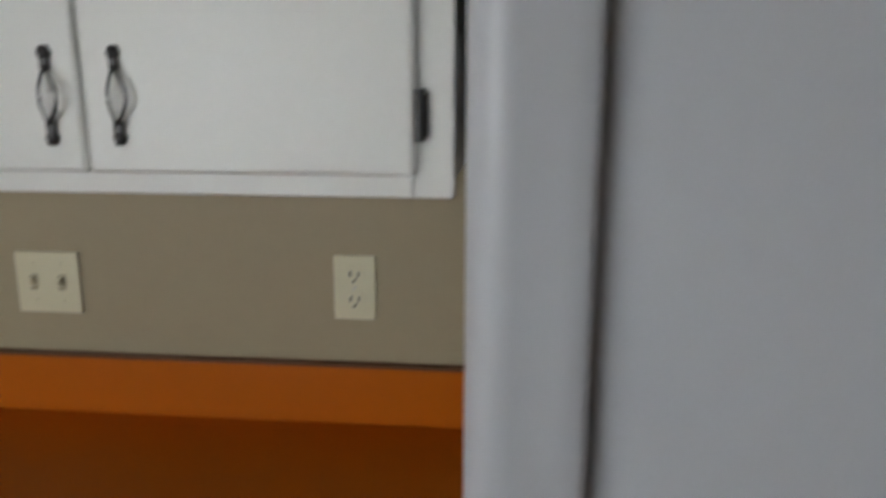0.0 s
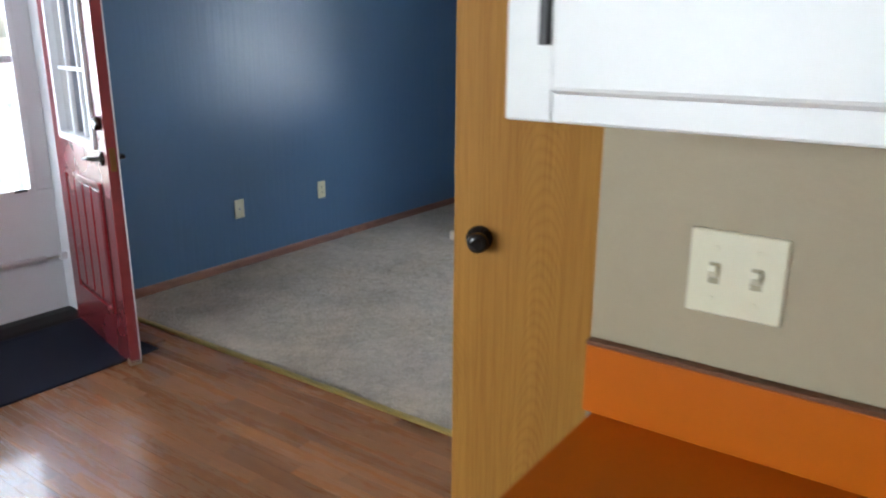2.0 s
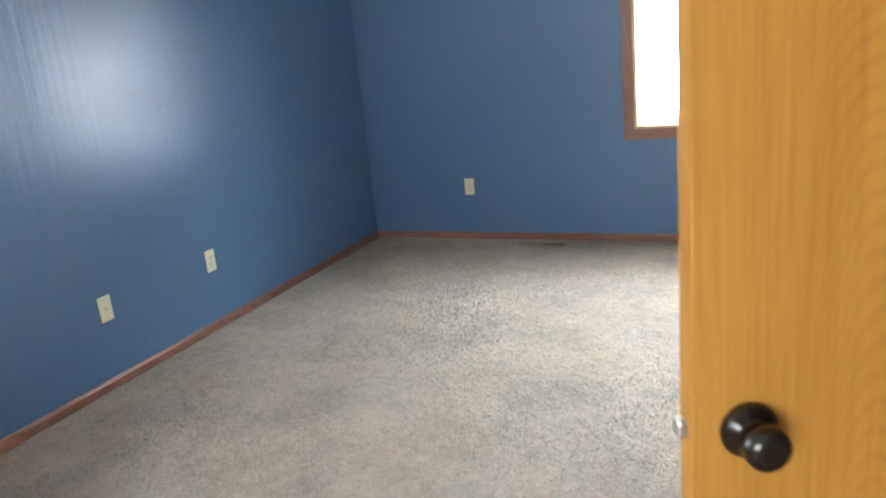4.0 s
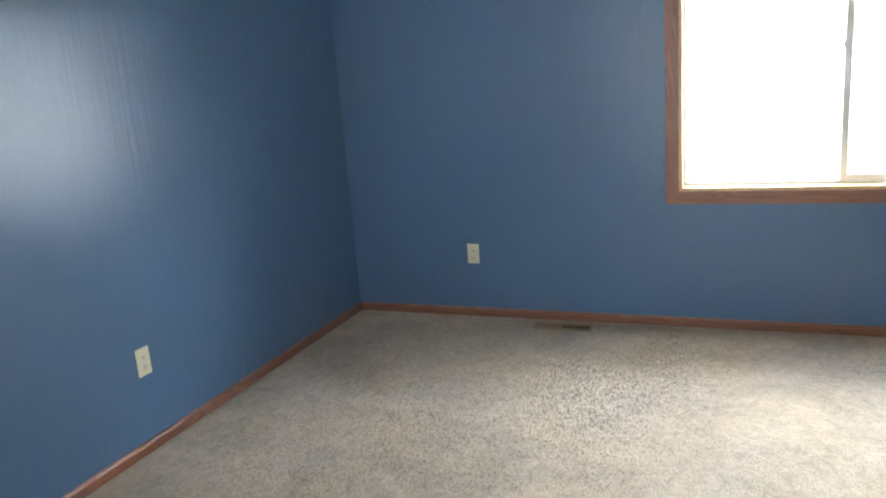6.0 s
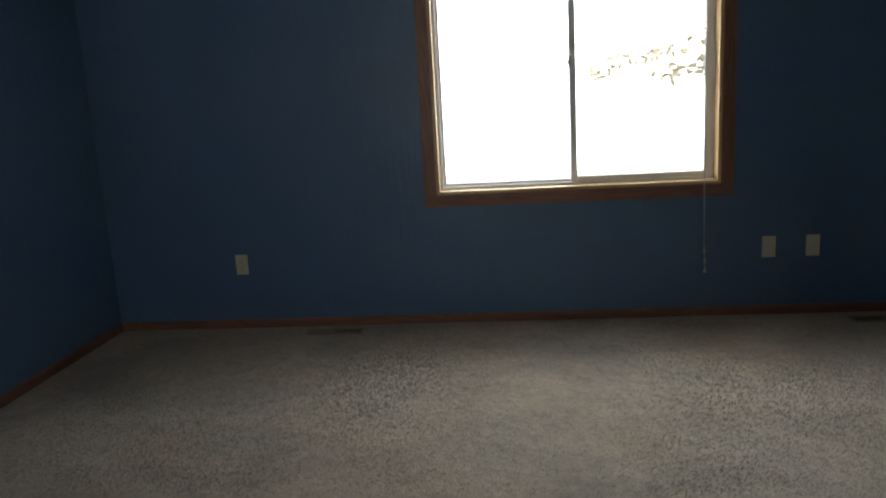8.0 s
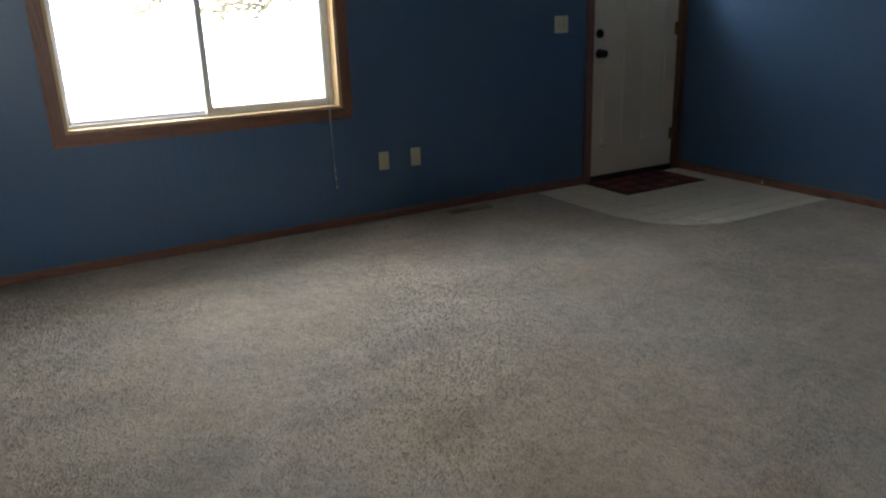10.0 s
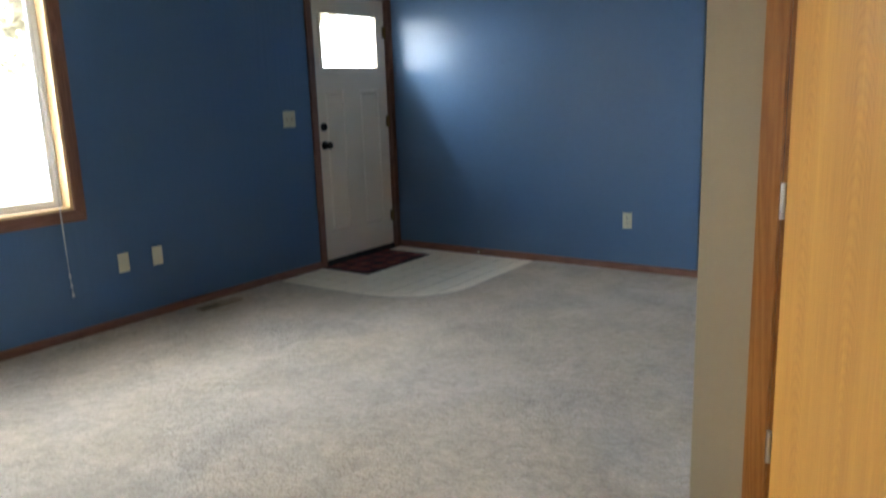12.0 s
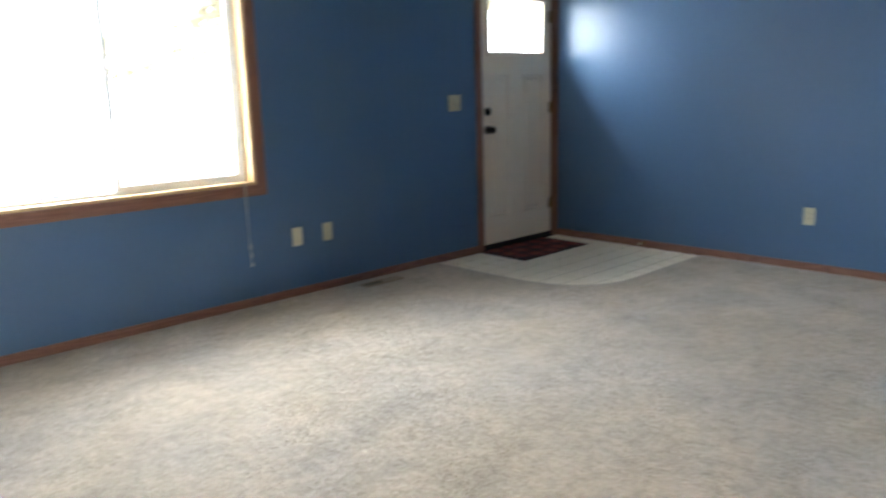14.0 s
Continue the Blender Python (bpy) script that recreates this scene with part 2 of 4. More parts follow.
BLUE = material("blue_wall_paint", (0.083, 0.158, 0.272), 0.31, 0.41, var=0.05, scale=1.6, bump=0.14, bump_scale=80, fine=0.04, worn=0.04, wave=1.0)
BEIGE = material("beige_wall_paint", (0.37, 0.312, 0.200), 0.55, 0.4, var=0.05, scale=2.5, bump=0.2, bump_scale=110, fine=0.03)
CEIL = material("white_ceiling_texture", (0.78, 0.77, 0.74), 0.9, 0.2, var=0.05, scale=3, bump=0.8, bump_scale=70, fine=0.08)
WHITE = material("white_cabinet_paint", (0.78, 0.78, 0.75), 0.35, 0.5, var=0.03, scale=4, bump=0.05, bump_scale=60, fine=0.02)
DOORWHITE = material("cream_door_paint", (0.82, 0.70, 0.55), 0.45, 0.5, var=0.04, scale=4, bump=0.06, bump_scale=80, fine=0.02)
STORMWHITE = material("white_storm_door_enamel", (0.74, 0.75, 0.78), 0.4, 0.5, var=0.05, scale=5, fine=0.03)
VINYL = material("white_vinyl_frame", (0.76, 0.77, 0.78), 0.4, 0.5, var=0.03, scale=8, fine=0.02)
PLATE = material("ivory_plastic_plate", (0.68, 0.645, 0.46), 0.4, 0.5, var=0.03, scale=20, fine=0.02)
SLOT = material("dark_slot", (0.05, 0.045, 0.035), 0.6, 0.3, var=0.02, scale=30)
ORANGE = material("orange_laminate", (0.47, 0.108, 0.001), 0.42, 0.2, var=0.05, scale=3, bump=0.05, bump_scale=220, fine=0.04)
EDGEBROWN = material("brown_backsplash_edge", (0.13, 0.045, 0.014), 0.5, 0.4, var=0.05, scale=20)
BLACKIRON = material("black_iron", (0.018, 0.017, 0.017), 0.35, 0.6, var=0.1, scale=40, bump=0.2, bump_scale=300)
BLACKGLOSS = material("black_lacquered_metal", (0.012, 0.009, 0.008), 0.2, 0.6, var=0.1, scale=30, worn=0.03)
BRONZE = material("dark_bronze_metal", (0.022, 0.016, 0.013), 0.25, 0.6, metal=0.6, var=0.1, scale=30)
STEEL = material("satin_steel", (0.62, 0.60, 0.56), 0.3, 0.5, metal=1.0, var=0.06, scale=40)
FRIDGE = material("white_fridge_enamel", (0.64, 0.655, 0.70), 0.34, 0.5, var=0.02, scale=3, bump=0.1, bump_scale=260, fine=0.02, worn=0.02)
GASKET = material("grey_rubber_gasket", (0.30, 0.30, 0.31), 0.7, 0.3, var=0.05, scale=30)
RED = material("red_door_paint", (0.185, 0.026, 0.032), 0.26, 0.7, var=0.1, scale=3, bump=0.05, bump_scale=80, fine=0.05)
REDEDGE = material("worn_door_edge", (0.20, 0.032, 0.035), 0.45, 0.4, var=0.35, scale=14, fine=0.15)
BLACKMAT = material("black_rubber_mat", (0.009, 0.013, 0.030), 0.6, 0.2, var=0.12, scale=5, bump=0.8, bump_scale=420, fine=0.1)
GOLD = material("gold_metal_strip", (0.50, 0.375, 0.125), 0.38, 0.5, metal=0.75, var=0.15, scale=12, fine=0.1)
TILE = material("cream_entry_tile", (0.74, 0.68, 0.56), 0.4, 0.5, var=0.08, scale=9, bump=0.1, bump_scale=60, fine=0.06)
GROUT = material("grey_grout", (0.12, 0.10, 0.08), 0.9, 0.2, var=0.1, scale=12)
SUBFLOOR = material("subfloor", (0.10, 0.06, 0.035), 0.8, 0.2)
VENTTAN = material("tan_vent_enamel", (0.27, 0.215, 0.15), 0.5, 0.4, var=0.15, scale=14)
VENT = material("brown_vent_enamel", (0.17, 0.135, 0.10), 0.45, 0.5, var=0.1, scale=20)
# near-black brown: cavity shade put into colour by the fridge; also the toe kick
DARKFILL = material("dark_cavity_and_kick", (0.03, 0.02, 0.016), 0.6, 0.3, var=0.15, scale=6)
CORD = material("white_cord", (0.5, 0.5, 0.49), 0.6, 0.4)
DARKBRASS = material("tarnished_brass", (0.20, 0.12, 0.04), 0.35, 0.5, metal=0.9, var=0.2, scale=30)
RUBBERDARK = material("dark_door_sweep", (0.02, 0.018, 0.018), 0.7, 0.3)
OAK = oak_veneer()
TRIMZ = wood("oak_trim_upright", (0.27, 0.130, 0.080), (0.175, 0.072, 0.042), "Z", 0.4, 2.0)
TRIMX = wood("oak_trim_level", (0.27, 0.130, 0.080), (0.175, 0.072, 0.042), "X", 0.4, 2.0)
TRIMY = wood("oak_trim_level_across", (0.27, 0.130, 0.080), (0.175, 0.072, 0.042), "Y", 0.4, 2.0)
OAKTRIM = wood("golden_oak_trim", (0.40, 0.175, 0.038), (0.28, 0.105, 0.018), "Z", 0.38, 2.0)
PLANK = wood("oak_laminate_plank", (0.42, 0.192, 0.078), (0.19, 0.078, 0.031), "X", 0.27, 0.9, True, 0.25)
SLOTIVORY = material("ivory_switch_opening", (0.36, 0.32, 0.20), 0.6, 0.3, var=0.02, scale=30)
# oak with the window's glare on the jamb put into its colour
DAYLITOAK = wood("daylit_oak_liner", (0.64, 0.46, 0.23), (0.50, 0.33, 0.15), "Z", 0.4, 2.0)
CARPET = carpet_material()
GLASS = glass_material()
MATWEAVE = doormat_material()
GRASS = material("pale_dry_lawn", (0.42, 0.40, 0.32), 0.95, 0.1, var=0.3, scale=1.2, fine=0.2)
BARK = material("bark", (0.17, 0.135, 0.10), 0.9, 0.2, var=0.3, scale=8, bump=0.8, bump_scale=30)
LEAF = bpy.data.materials.new("thin_foliage")
LEAF.use_nodes = True
_n = LEAF.node_tree
_d, _t, _m = _n.nodes.new("ShaderNodeBsdfDiffuse"), _n.nodes.new("ShaderNodeBsdfTranslucent"), _n.nodes.new("ShaderNodeMixShader")
_d.inputs[0].default_value, _t.inputs[0].default_value = (0.17, 0.165, 0.12, 1), (0.40, 0.36, 0.265, 1)
_m.inputs[0].default_value = 0.5
_n.links.new(_d.outputs[0], _m.inputs[1]); _n.links.new(_t.outputs[0], _m.inputs[2])
_n.links.new(_m.outputs[0], _n.nodes["Material Output"].inputs[0])
# emission for the backdrop sheets, added as daylight sources for the rooms
GLOW_NORTH = glow_material("north_daylight_glow", (0.91, 0.96, 1.0), 13.5)
GLOW_WEST = glow_material("west_daylight_glow", (0.86, 0.93, 1.0), 4.8)
GLOW_SOUTH = glow_material("south_daylight_glow", (0.95, 0.98, 1.0), 6.2)
AMBER = glow_material("amber_lamp_glass", (1.0, 0.62, 0.06), 5.0)

# ---- mesh helpers ----
def add_box(bm, x0, y0, z0, x1, y1, z1, bevel=0.0, segments=2):
    vs = [bm.verts.new((x, y, z)) for z in (z0, z1) for y in (y0, y1) for x in (x0, x1)]
    fs = [bm.faces.new([vs[i] for i in q]) for q in ((0, 2, 3, 1), (4, 5, 7, 6), (0, 1, 5, 4), (2, 6, 7, 3), (0, 4, 6, 2), (1, 3, 7, 5))]
    if bevel:
        edges = list({e for f in fs for e in f.edges})
        bmesh.ops.bevel(bm, geom=edges, offset=bevel, segments=segments, affect="EDGES", profile=0.5)
    return bm


def box(*a, **k):
    return add_box(bmesh.new(), *a, **k)


def add_lathe(bm, profile, place=Matrix(), steps=24):
    """Turns (radius, height) pairs about z, then moves the shape to its place."""
    rings = []
    for r, h in profile:
        if r < 1e-6:
            rings.append([bm.verts.new(place @ Vector((0, 0, h)))])
        else:
            rings.append([bm.verts.new(place @ Vector((r * math.cos(2 * math.pi * i / steps), r * math.sin(2 * math.pi * i / steps), h))) for i in range(steps)])
    for a, b in zip(rings, rings[1:]):
        for i in range(steps):
            j = (i + 1) % steps
            q = [a[i % len(a)], a[j % len(a)], b[j % len(b)], b[i % len(b)]]
            q = list(dict.fromkeys(q))
            if len(q) > 2:
                bm.faces.new(q)
    for r in (rings[0], rings[-1]):
        if len(r) > 2:
            bm.faces.new(r)
    bmesh.ops.recalc_face_normals(bm, faces=bm.faces)
    return bm


def lathe(*a, **k):
    return add_lathe(bmesh.new(), *a, **k)


def add_tube(bm, points, radius, steps=10):
    """A round bar along points."""
    points = [Vector(p) for p in points]
    rings = []
    for i, p in enumerate(points):
        d = (points[min(i + 1, len(points) - 1)] - points[max(i - 1, 0)]).normalized()
        q = d.to_track_quat("Z", "Y")
        r = radius[i] if isinstance(radius, (list, tuple)) else radius
        rings.append([bm.verts.new(p + q @ Vector((r * math.cos(2 * math.pi * k / steps), r * math.sin(2 * math.pi * k / steps), 0))) for k in range(steps)])
    for a, b in zip(rings, rings[1:]):
        for k in range(steps):
            bm.faces.new((a[k], a[(k + 1) % steps], b[(k + 1) % steps], b[k]))
    bm.faces.new(rings[0]); bm.faces.new(rings[-1])
    bmesh.ops.recalc_face_normals(bm, faces=bm.faces)
    return bm


def add_extrude(bm, outline, axis, a0, a1):
    """A straight moulding: outline of (u, v) pairs drawn out along axis 'x' (u=y, v=z), 'y' (u=x, v=z) or 'z' (u=x, v=y)."""
    def at(u, v, a):
        return {"x": (a, u, v), "y": (u, a, v), "z": (u, v, a)}[axis]
    r0 = [bm.verts.new(at(u, v, a0)) for u, v in outline]
    r1 = [bm.verts.new(at(u, v, a1)) for u, v in outline]
    n = len(outline)
    for i in range(n):
        bm.faces.new((r0[i], r0[(i + 1) % n], r1[(i + 1) % n], r1[i]))
    bm.faces.new(r0); bm.faces.new(r1)
    bmesh.ops.recalc_face_normals(bm, faces=bm.faces)
    return bm


def part(name, bm, mat, parent=None, label="", smooth=False):
    me = bpy.data.meshes.new(name)
    bm.to_mesh(me); bm.free()
    me.materials.append(mat)
    if smooth:
        for p in me.polygons:
            p.use_smooth = True
    ob = new(name, me)
    ob.parent = parent
    if label:
        ob["label"] = label
    return ob


def thing(name, m, label, category, group="", kind=""):
    ob = new(name)
    ob.matrix_world = m
    return tagged(ob, label, category, group, kind)


def structure(name, bm, mat, label, category):
    return tagged(part(name, bm, mat), label, category, kind="structure")


# plan, in metres: west wall x=0, north wall, east wall, closet block, kitchen wall
NORTH, EAST, CEILING = 4.095, 6.30, 2.46
BLOCK_X, BLOCK_N, KITCHEN_Y = 3.225, 0.595, -0.508
STRIP_Y, HALL_Y = 0.655, 1.51
SOUTH, KITCHEN_E, HALL_E = -4.2, 6.5, 9.2

WIN = (1.917, 3.43, 0.727, 2.077)
FRONT = (5.372, 6.247, 0.0, 2.068)
SIDE = (-0.295, 0.535, 0.0, 2.06)
CLOSET = (-0.305, 0.397, 0.0, 2.05)


def wall_along_x(x0, x1, y0, y1, openings=()):
    bm = bmesh.new()
    x = x0
    for a, b, z0, z1 in sorted(openings):
        add_box(bm, x, y0, 0, a, y1, CEILING)
        if z0 > 0:
            add_box(bm, a, y0, 0, b, y1, z0)
        add_box(bm, a, y0, z1, b, y1, CEILING)
        x = b
    return add_box(bm, x, y0, 0, x1, y1, CEILING)


def wall_along_y(y0, y1, x0, x1, openings=()):
    bm = bmesh.new()
    y = y0
    for a, b, z0, z1 in sorted(openings):
        add_box(bm, x0, y, 0, x1, a, CEILING)
        if z0 > 0:
            add_box(bm, x0, a, 0, x1, b, z0)
        add_box(bm, x0, a, z1, x1, b, CEILING)
        y = b
    return add_box(bm, x0, y, 0, x1, y1, CEILING)


# unseen window opening, added to bring daylight into the kitchen from the south
SOUTH_WIN = (1.2, 3.4, 0.9, 2.05)
structure("wall_north", wall_along_x(-0.16, EAST + 0.12, NORTH, NORTH + 0.15, [WIN, FRONT]), BLUE, "blue painted drywall with window and front door openings", "wall")
# the west wall: blue beside the carpet, beige beside the kitchen
structure("wall_west", wall_along_y(STRIP_Y - 0.06, NORTH, -0.16, 0.0), BLUE, "blue painted semi-gloss drywall above oak baseboard", "wall")
structure("wall_west_dining", wall_along_y(SOUTH, STRIP_Y - 0.06, -0.16, 0.0, [SIDE]), BEIGE, "beige painted drywall around the side door", "wall")
structure("wall_east", wall_along_y(HALL_Y, NORTH, EAST, EAST + 0.12), BLUE, "blue painted semi-gloss drywall beside the entry", "wall")
structure("wall_hall_north", wall_along_x(EAST + 0.12, HALL_E, HALL_Y, HALL_Y + 0.12), BLUE, "blue painted hallway wall in shadow", "wall")
structure("wall_hall_end", wall_along_y(BLOCK_N - 0.1, HALL_Y + 0.12, HALL_E, HALL_E + 0.12), BEIGE, "beige painted hallway end wall", "wall")
structure("wall_living_south", wall_along_x(BLOCK_X + 0.1, HALL_E, BLOCK_N - 0.1, BLOCK_N), BLUE, "blue painted drywall behind the closet", "wall")
structure("wall_closet_front", wall_along_y(KITCHEN_Y, BLOCK_N, BLOCK_X, BLOCK_X + 0.1, [CLOSET]), BEIGE, "beige painted wall end around the closet door", "wall")
structure("wall_kitchen_north", wall_along_x(BLOCK_X + 0.1, KITCHEN_E, KITCHEN_Y, KITCHEN_Y + 0.1), BEIGE, "beige painted drywall behind the kitchen counter", "wall")
structure("wall_closet_back", wall_along_y(KITCHEN_Y + 0.1, BLOCK_N - 0.1, 4.1, 4.2), BEIGE, "beige painted closet back wall", "wall")
structure("wall_kitchen_south", wall_along_x(-0.16, KITCHEN_E + 0.12, SOUTH - 0.15, SOUTH, [SOUTH_WIN]), BEIGE, "beige painted kitchen wall", "wall")
structure("wall_kitchen_east", wall_along_y(SOUTH, KITCHEN_Y, KITCHEN_E, KITCHEN_E + 0.12), BEIGE, "beige painted kitchen end wall", "wall")
structure("ceiling", box(-0.16, SOUTH - 0.15, CEILING, HALL_E + 0.12, NORTH + 0.15, CEILING + 0.15), CEIL, "white textured ceiling", "ceiling")


def carpet_sheet():
    """One sheet with gentle unevenness; its corner by the front door is cut along a rounded line for the tiles."""
    bm = bmesh.new()
    step = 0.04
    nx, ny = int(HALL_E / step) + 1, int((NORTH - STRIP_Y) / step) + 2
    grid = {}
    def vert(i, j):
        if (i, j) not in grid:
            x, y = min(max(i * step, 0.002), HALL_E), min(STRIP_Y + j * step, NORTH - 0.002)
            if abs(x - EAST) < step / 2 and y > HALL_Y:
                x = EAST - 0.002
            if abs(y - HALL_Y) < step / 2 and x > EAST:
                y = HALL_Y - 0.002
            h = 0.0008 * noise.noise((x * 5, y * 5, 0)) + 0.0004 * noise.noise((x * 17, y * 17, 3)) - 0.002
            grid[i, j] = bm.verts.new((x, y, h))
        return grid[i, j]
    def in_tiles(x, y):
        # rounded rectangle: west 4.86, south 2.745
        u, v = max(0.0, 5.42 - x) / 0.56, max(0.0, 3.36 - y) / 0.615
        return x > 4.86 and y > 2.745 and u ** 2.3 + v ** 2.3 < 1.0
    for i in range(nx):
        for j in range(ny):
            x, y = (i + 0.5) * step, STRIP_Y + (j + 0.5) * step
            if x > HALL_E or y > NORTH + step / 2 or (x > EAST and y > HALL_Y) or in_tiles(x, y):
                continue
            bm.faces.new((vert(i, j), vert(i + 1, j), vert(i + 1, j + 1), vert(i, j + 1)))
    # draw the stepped cut onto the rounded line
    for v in bm.verts:
        if v.is_boundary and 4.7 < v.co.x < EAST - 0.01 and 2.6 < v.co.y < NORTH - 0.01 and v.co.y > 2.6:
            x, y = v.co.x, v.co.y
            if x > 5.42:
                v.co.y = 2.745
            elif y > 3.36:
                v.co.x = 4.86
            else:
                a = math.atan2((3.36 - y) / 0.615, (5.42 - x) / 0.56)
                c, s = math.cos(a), math.sin(a)
                k = (abs(c) ** 2.3 + abs(s) ** 2.3) ** (-1 / 2.3)
                v.co.x, v.co.y = 5.42 - 0.56 * k * c, 3.36 - 0.615 * k * s
            v.co.z = 0.0
    edge = [e for e in bm.edges if e.is_boundary]
    low = bmesh.ops.extrude_edge_only(bm, edges=edge)["geom"]
    for g in low:
        if isinstance(g, bmesh.types.BMVert):
            g.co.z = -0.014
    bmesh.ops.recalc_face_normals(bm, faces=bm.faces)
    return bm


carpet = tagged(part("carpet", carpet_sheet(), CARPET, smooth=True), "beige cut-pile carpet with trodden patches", "carpet", kind="structure")
floor = structure("floor", box(-0.16, SOUTH, -0.16, HALL_E + 0.12, NORTH + 0.15, -0.0145), SUBFLOOR, "wood laminate plank floor of the kitchen and dining area", "floor")



def carpet_pile(count=340000):
    """Single leaning yarn tufts over the sheet; they lean together in trodden patches."""
    rs = np.random.RandomState(11)
    x = rs.uniform(0.015, EAST - 0.015, count)
    y = rs.uniform(STRIP_Y + 0.004, NORTH - 0.015, count)
    u, v = np.maximum(0.0, 5.42 - x) / 0.56, np.maximum(0.0, 3.36 - y) / 0.615
    on_tiles = (x > 4.85) & (y > 2.735) & (u ** 2.3 + v ** 2.3 < 1.04)
    behind = (x > BLOCK_X - 0.02) & (y < BLOCK_N + 0.02)
    vents = np.zeros(count, bool)
    for vx, vy in ((1.315, 3.965), (4.225, 3.945)):
        vents |= (np.abs(x - vx) < 0.165) & (np.abs(y - vy) < 0.047)
    keep = ~(on_tiles | behind | vents)
    x, y = x[keep], y[keep]
    n = len(x)
    swirl = 1.6 * np.sin(2.1 * x + 1.3 * np.sin(1.7 * y)) + 1.2 * np.sin(2.9 * y - 1.9 * x + 0.6) + 0.7 * np.sin(7.3 * x + 5.1 * y)
    heading = 0.6 * swirl + rs.normal(0, 0.9, n)
    lean = np.clip(1.15 + 0.08 * np.sin(3.3 * x - 2.2 * y) + rs.normal(0, 0.12, n), 0.8, 1.42)
    length = rs.uniform(0.006, 0.012, n)
    width = rs.uniform(0.0012, 0.0022, n)
    face = heading + 1.571 + rs.normal(0, 0.35, n)
    z = -0.0025
    wx, wy = width * np.cos(face), width * np.sin(face)
    dx, dy, dz = length * np.sin(lean) * np.cos(heading), length * np.sin(lean) * np.sin(heading), length * np.cos(lean)
    co = np.empty((n, 4, 3))
    co[:, 0] = np.stack([x - wx, y - wy, np.full(n, z)], 1)
    co[:, 1] = np.stack([x + wx, y + wy, np.full(n, z)], 1)
    co[:, 2] = np.stack([x + dx + 0.7 * wx, y + dy + 0.7 * wy, z + dz], 1)
    co[:, 3] = np.stack([x + dx - 0.7 * wx, y + dy - 0.7 * wy, z + dz], 1)
    co[:, :, 0] = np.clip(co[:, :, 0], 0.013, EAST - 0.013)
    co[:, :, 1] = np.clip(co[:, :, 1], STRIP_Y - 0.008, NORTH - 0.013)
    me = bpy.data.meshes.new("carpet_pile")
    me.vertices.add(4 * n)
    me.vertices.foreach_set("co", co.astype(np.float32).ravel())
    me.loops.add(4 * n)
    me.loops.foreach_set("vertex_index", np.arange(4 * n, dtype=np.int32))
    me.polygons.add(n)
    me.polygons.foreach_set("loop_start", np.arange(0, 4 * n, 4, dtype=np.int32))
    me.update(calc_edges=True)
    me.materials.append(CARPET)
    ob = new("carpet_pile", me)
    ob.parent = carpet
    return tagged(ob, kind="stuff")


carpet_pile()

# gold strip where carpet meets laminate
bm = bmesh.new()
add_extrude(bm, [(STRIP_Y - 0.017, -0.006), (STRIP_Y + 0.016, -0.006), (STRIP_Y + 0.012, 0.002), (STRIP_Y, 0.004), (STRIP_Y - 0.012, 0.002)], "x", 0.0, BLOCK_X)
structure("trim_transition_strip", bm, GOLD, "worn gold metal carpet transition strip", "transition strip")


def baseboard(name, axis, fixed, a0, a1, side, mat, h=0.048):
    """side: +1 or -1, the way it stands out from the wall."""
    t = 0.012 * side
    o = [(fixed, -0.012), (fixed + t, -0.012), (fixed + t, h - 0.014), (fixed + t * 0.55, h - 0.003), (fixed + t * 0.3, h), (fixed, h)]
    return structure(name, add_extrude(bmesh.new(), o, axis, a0, a1), mat, "narrow reddish oak baseboard", "baseboard")


baseboard("baseboard_west", "y", 0.0, 0.56, NORTH - 0.012, 1, TRIMY)
baseboard("baseboard_west_dining", "y", 0.0, SOUTH, SIDE[0] - 0.07, 1, TRIMY)
baseboard("baseboard_north", "x", NORTH, 0.0, FRONT[0] - 0.055, -1, TRIMX)
baseboard("baseboard_east", "y", EAST, HALL_Y - 0.012, NORTH - 0.022, -1, TRIMY)
baseboard("baseboard_hall", "x", HALL_Y, EAST, HALL_E, -1, TRIMX)
baseboard("baseboard_south", "x", BLOCK_N, BLOCK_X, HALL_E, 1, TRIMX)
baseboard("baseboard_closet", "y", BLOCK_X, CLOSET[1] + 0.062, BLOCK_N + 0.012, -1, TRIMY)
baseboard("baseboard_closet_south", "y", BLOCK_X, KITCHEN_Y, CLOSET[0] - 0.062, -1, TRIMY)


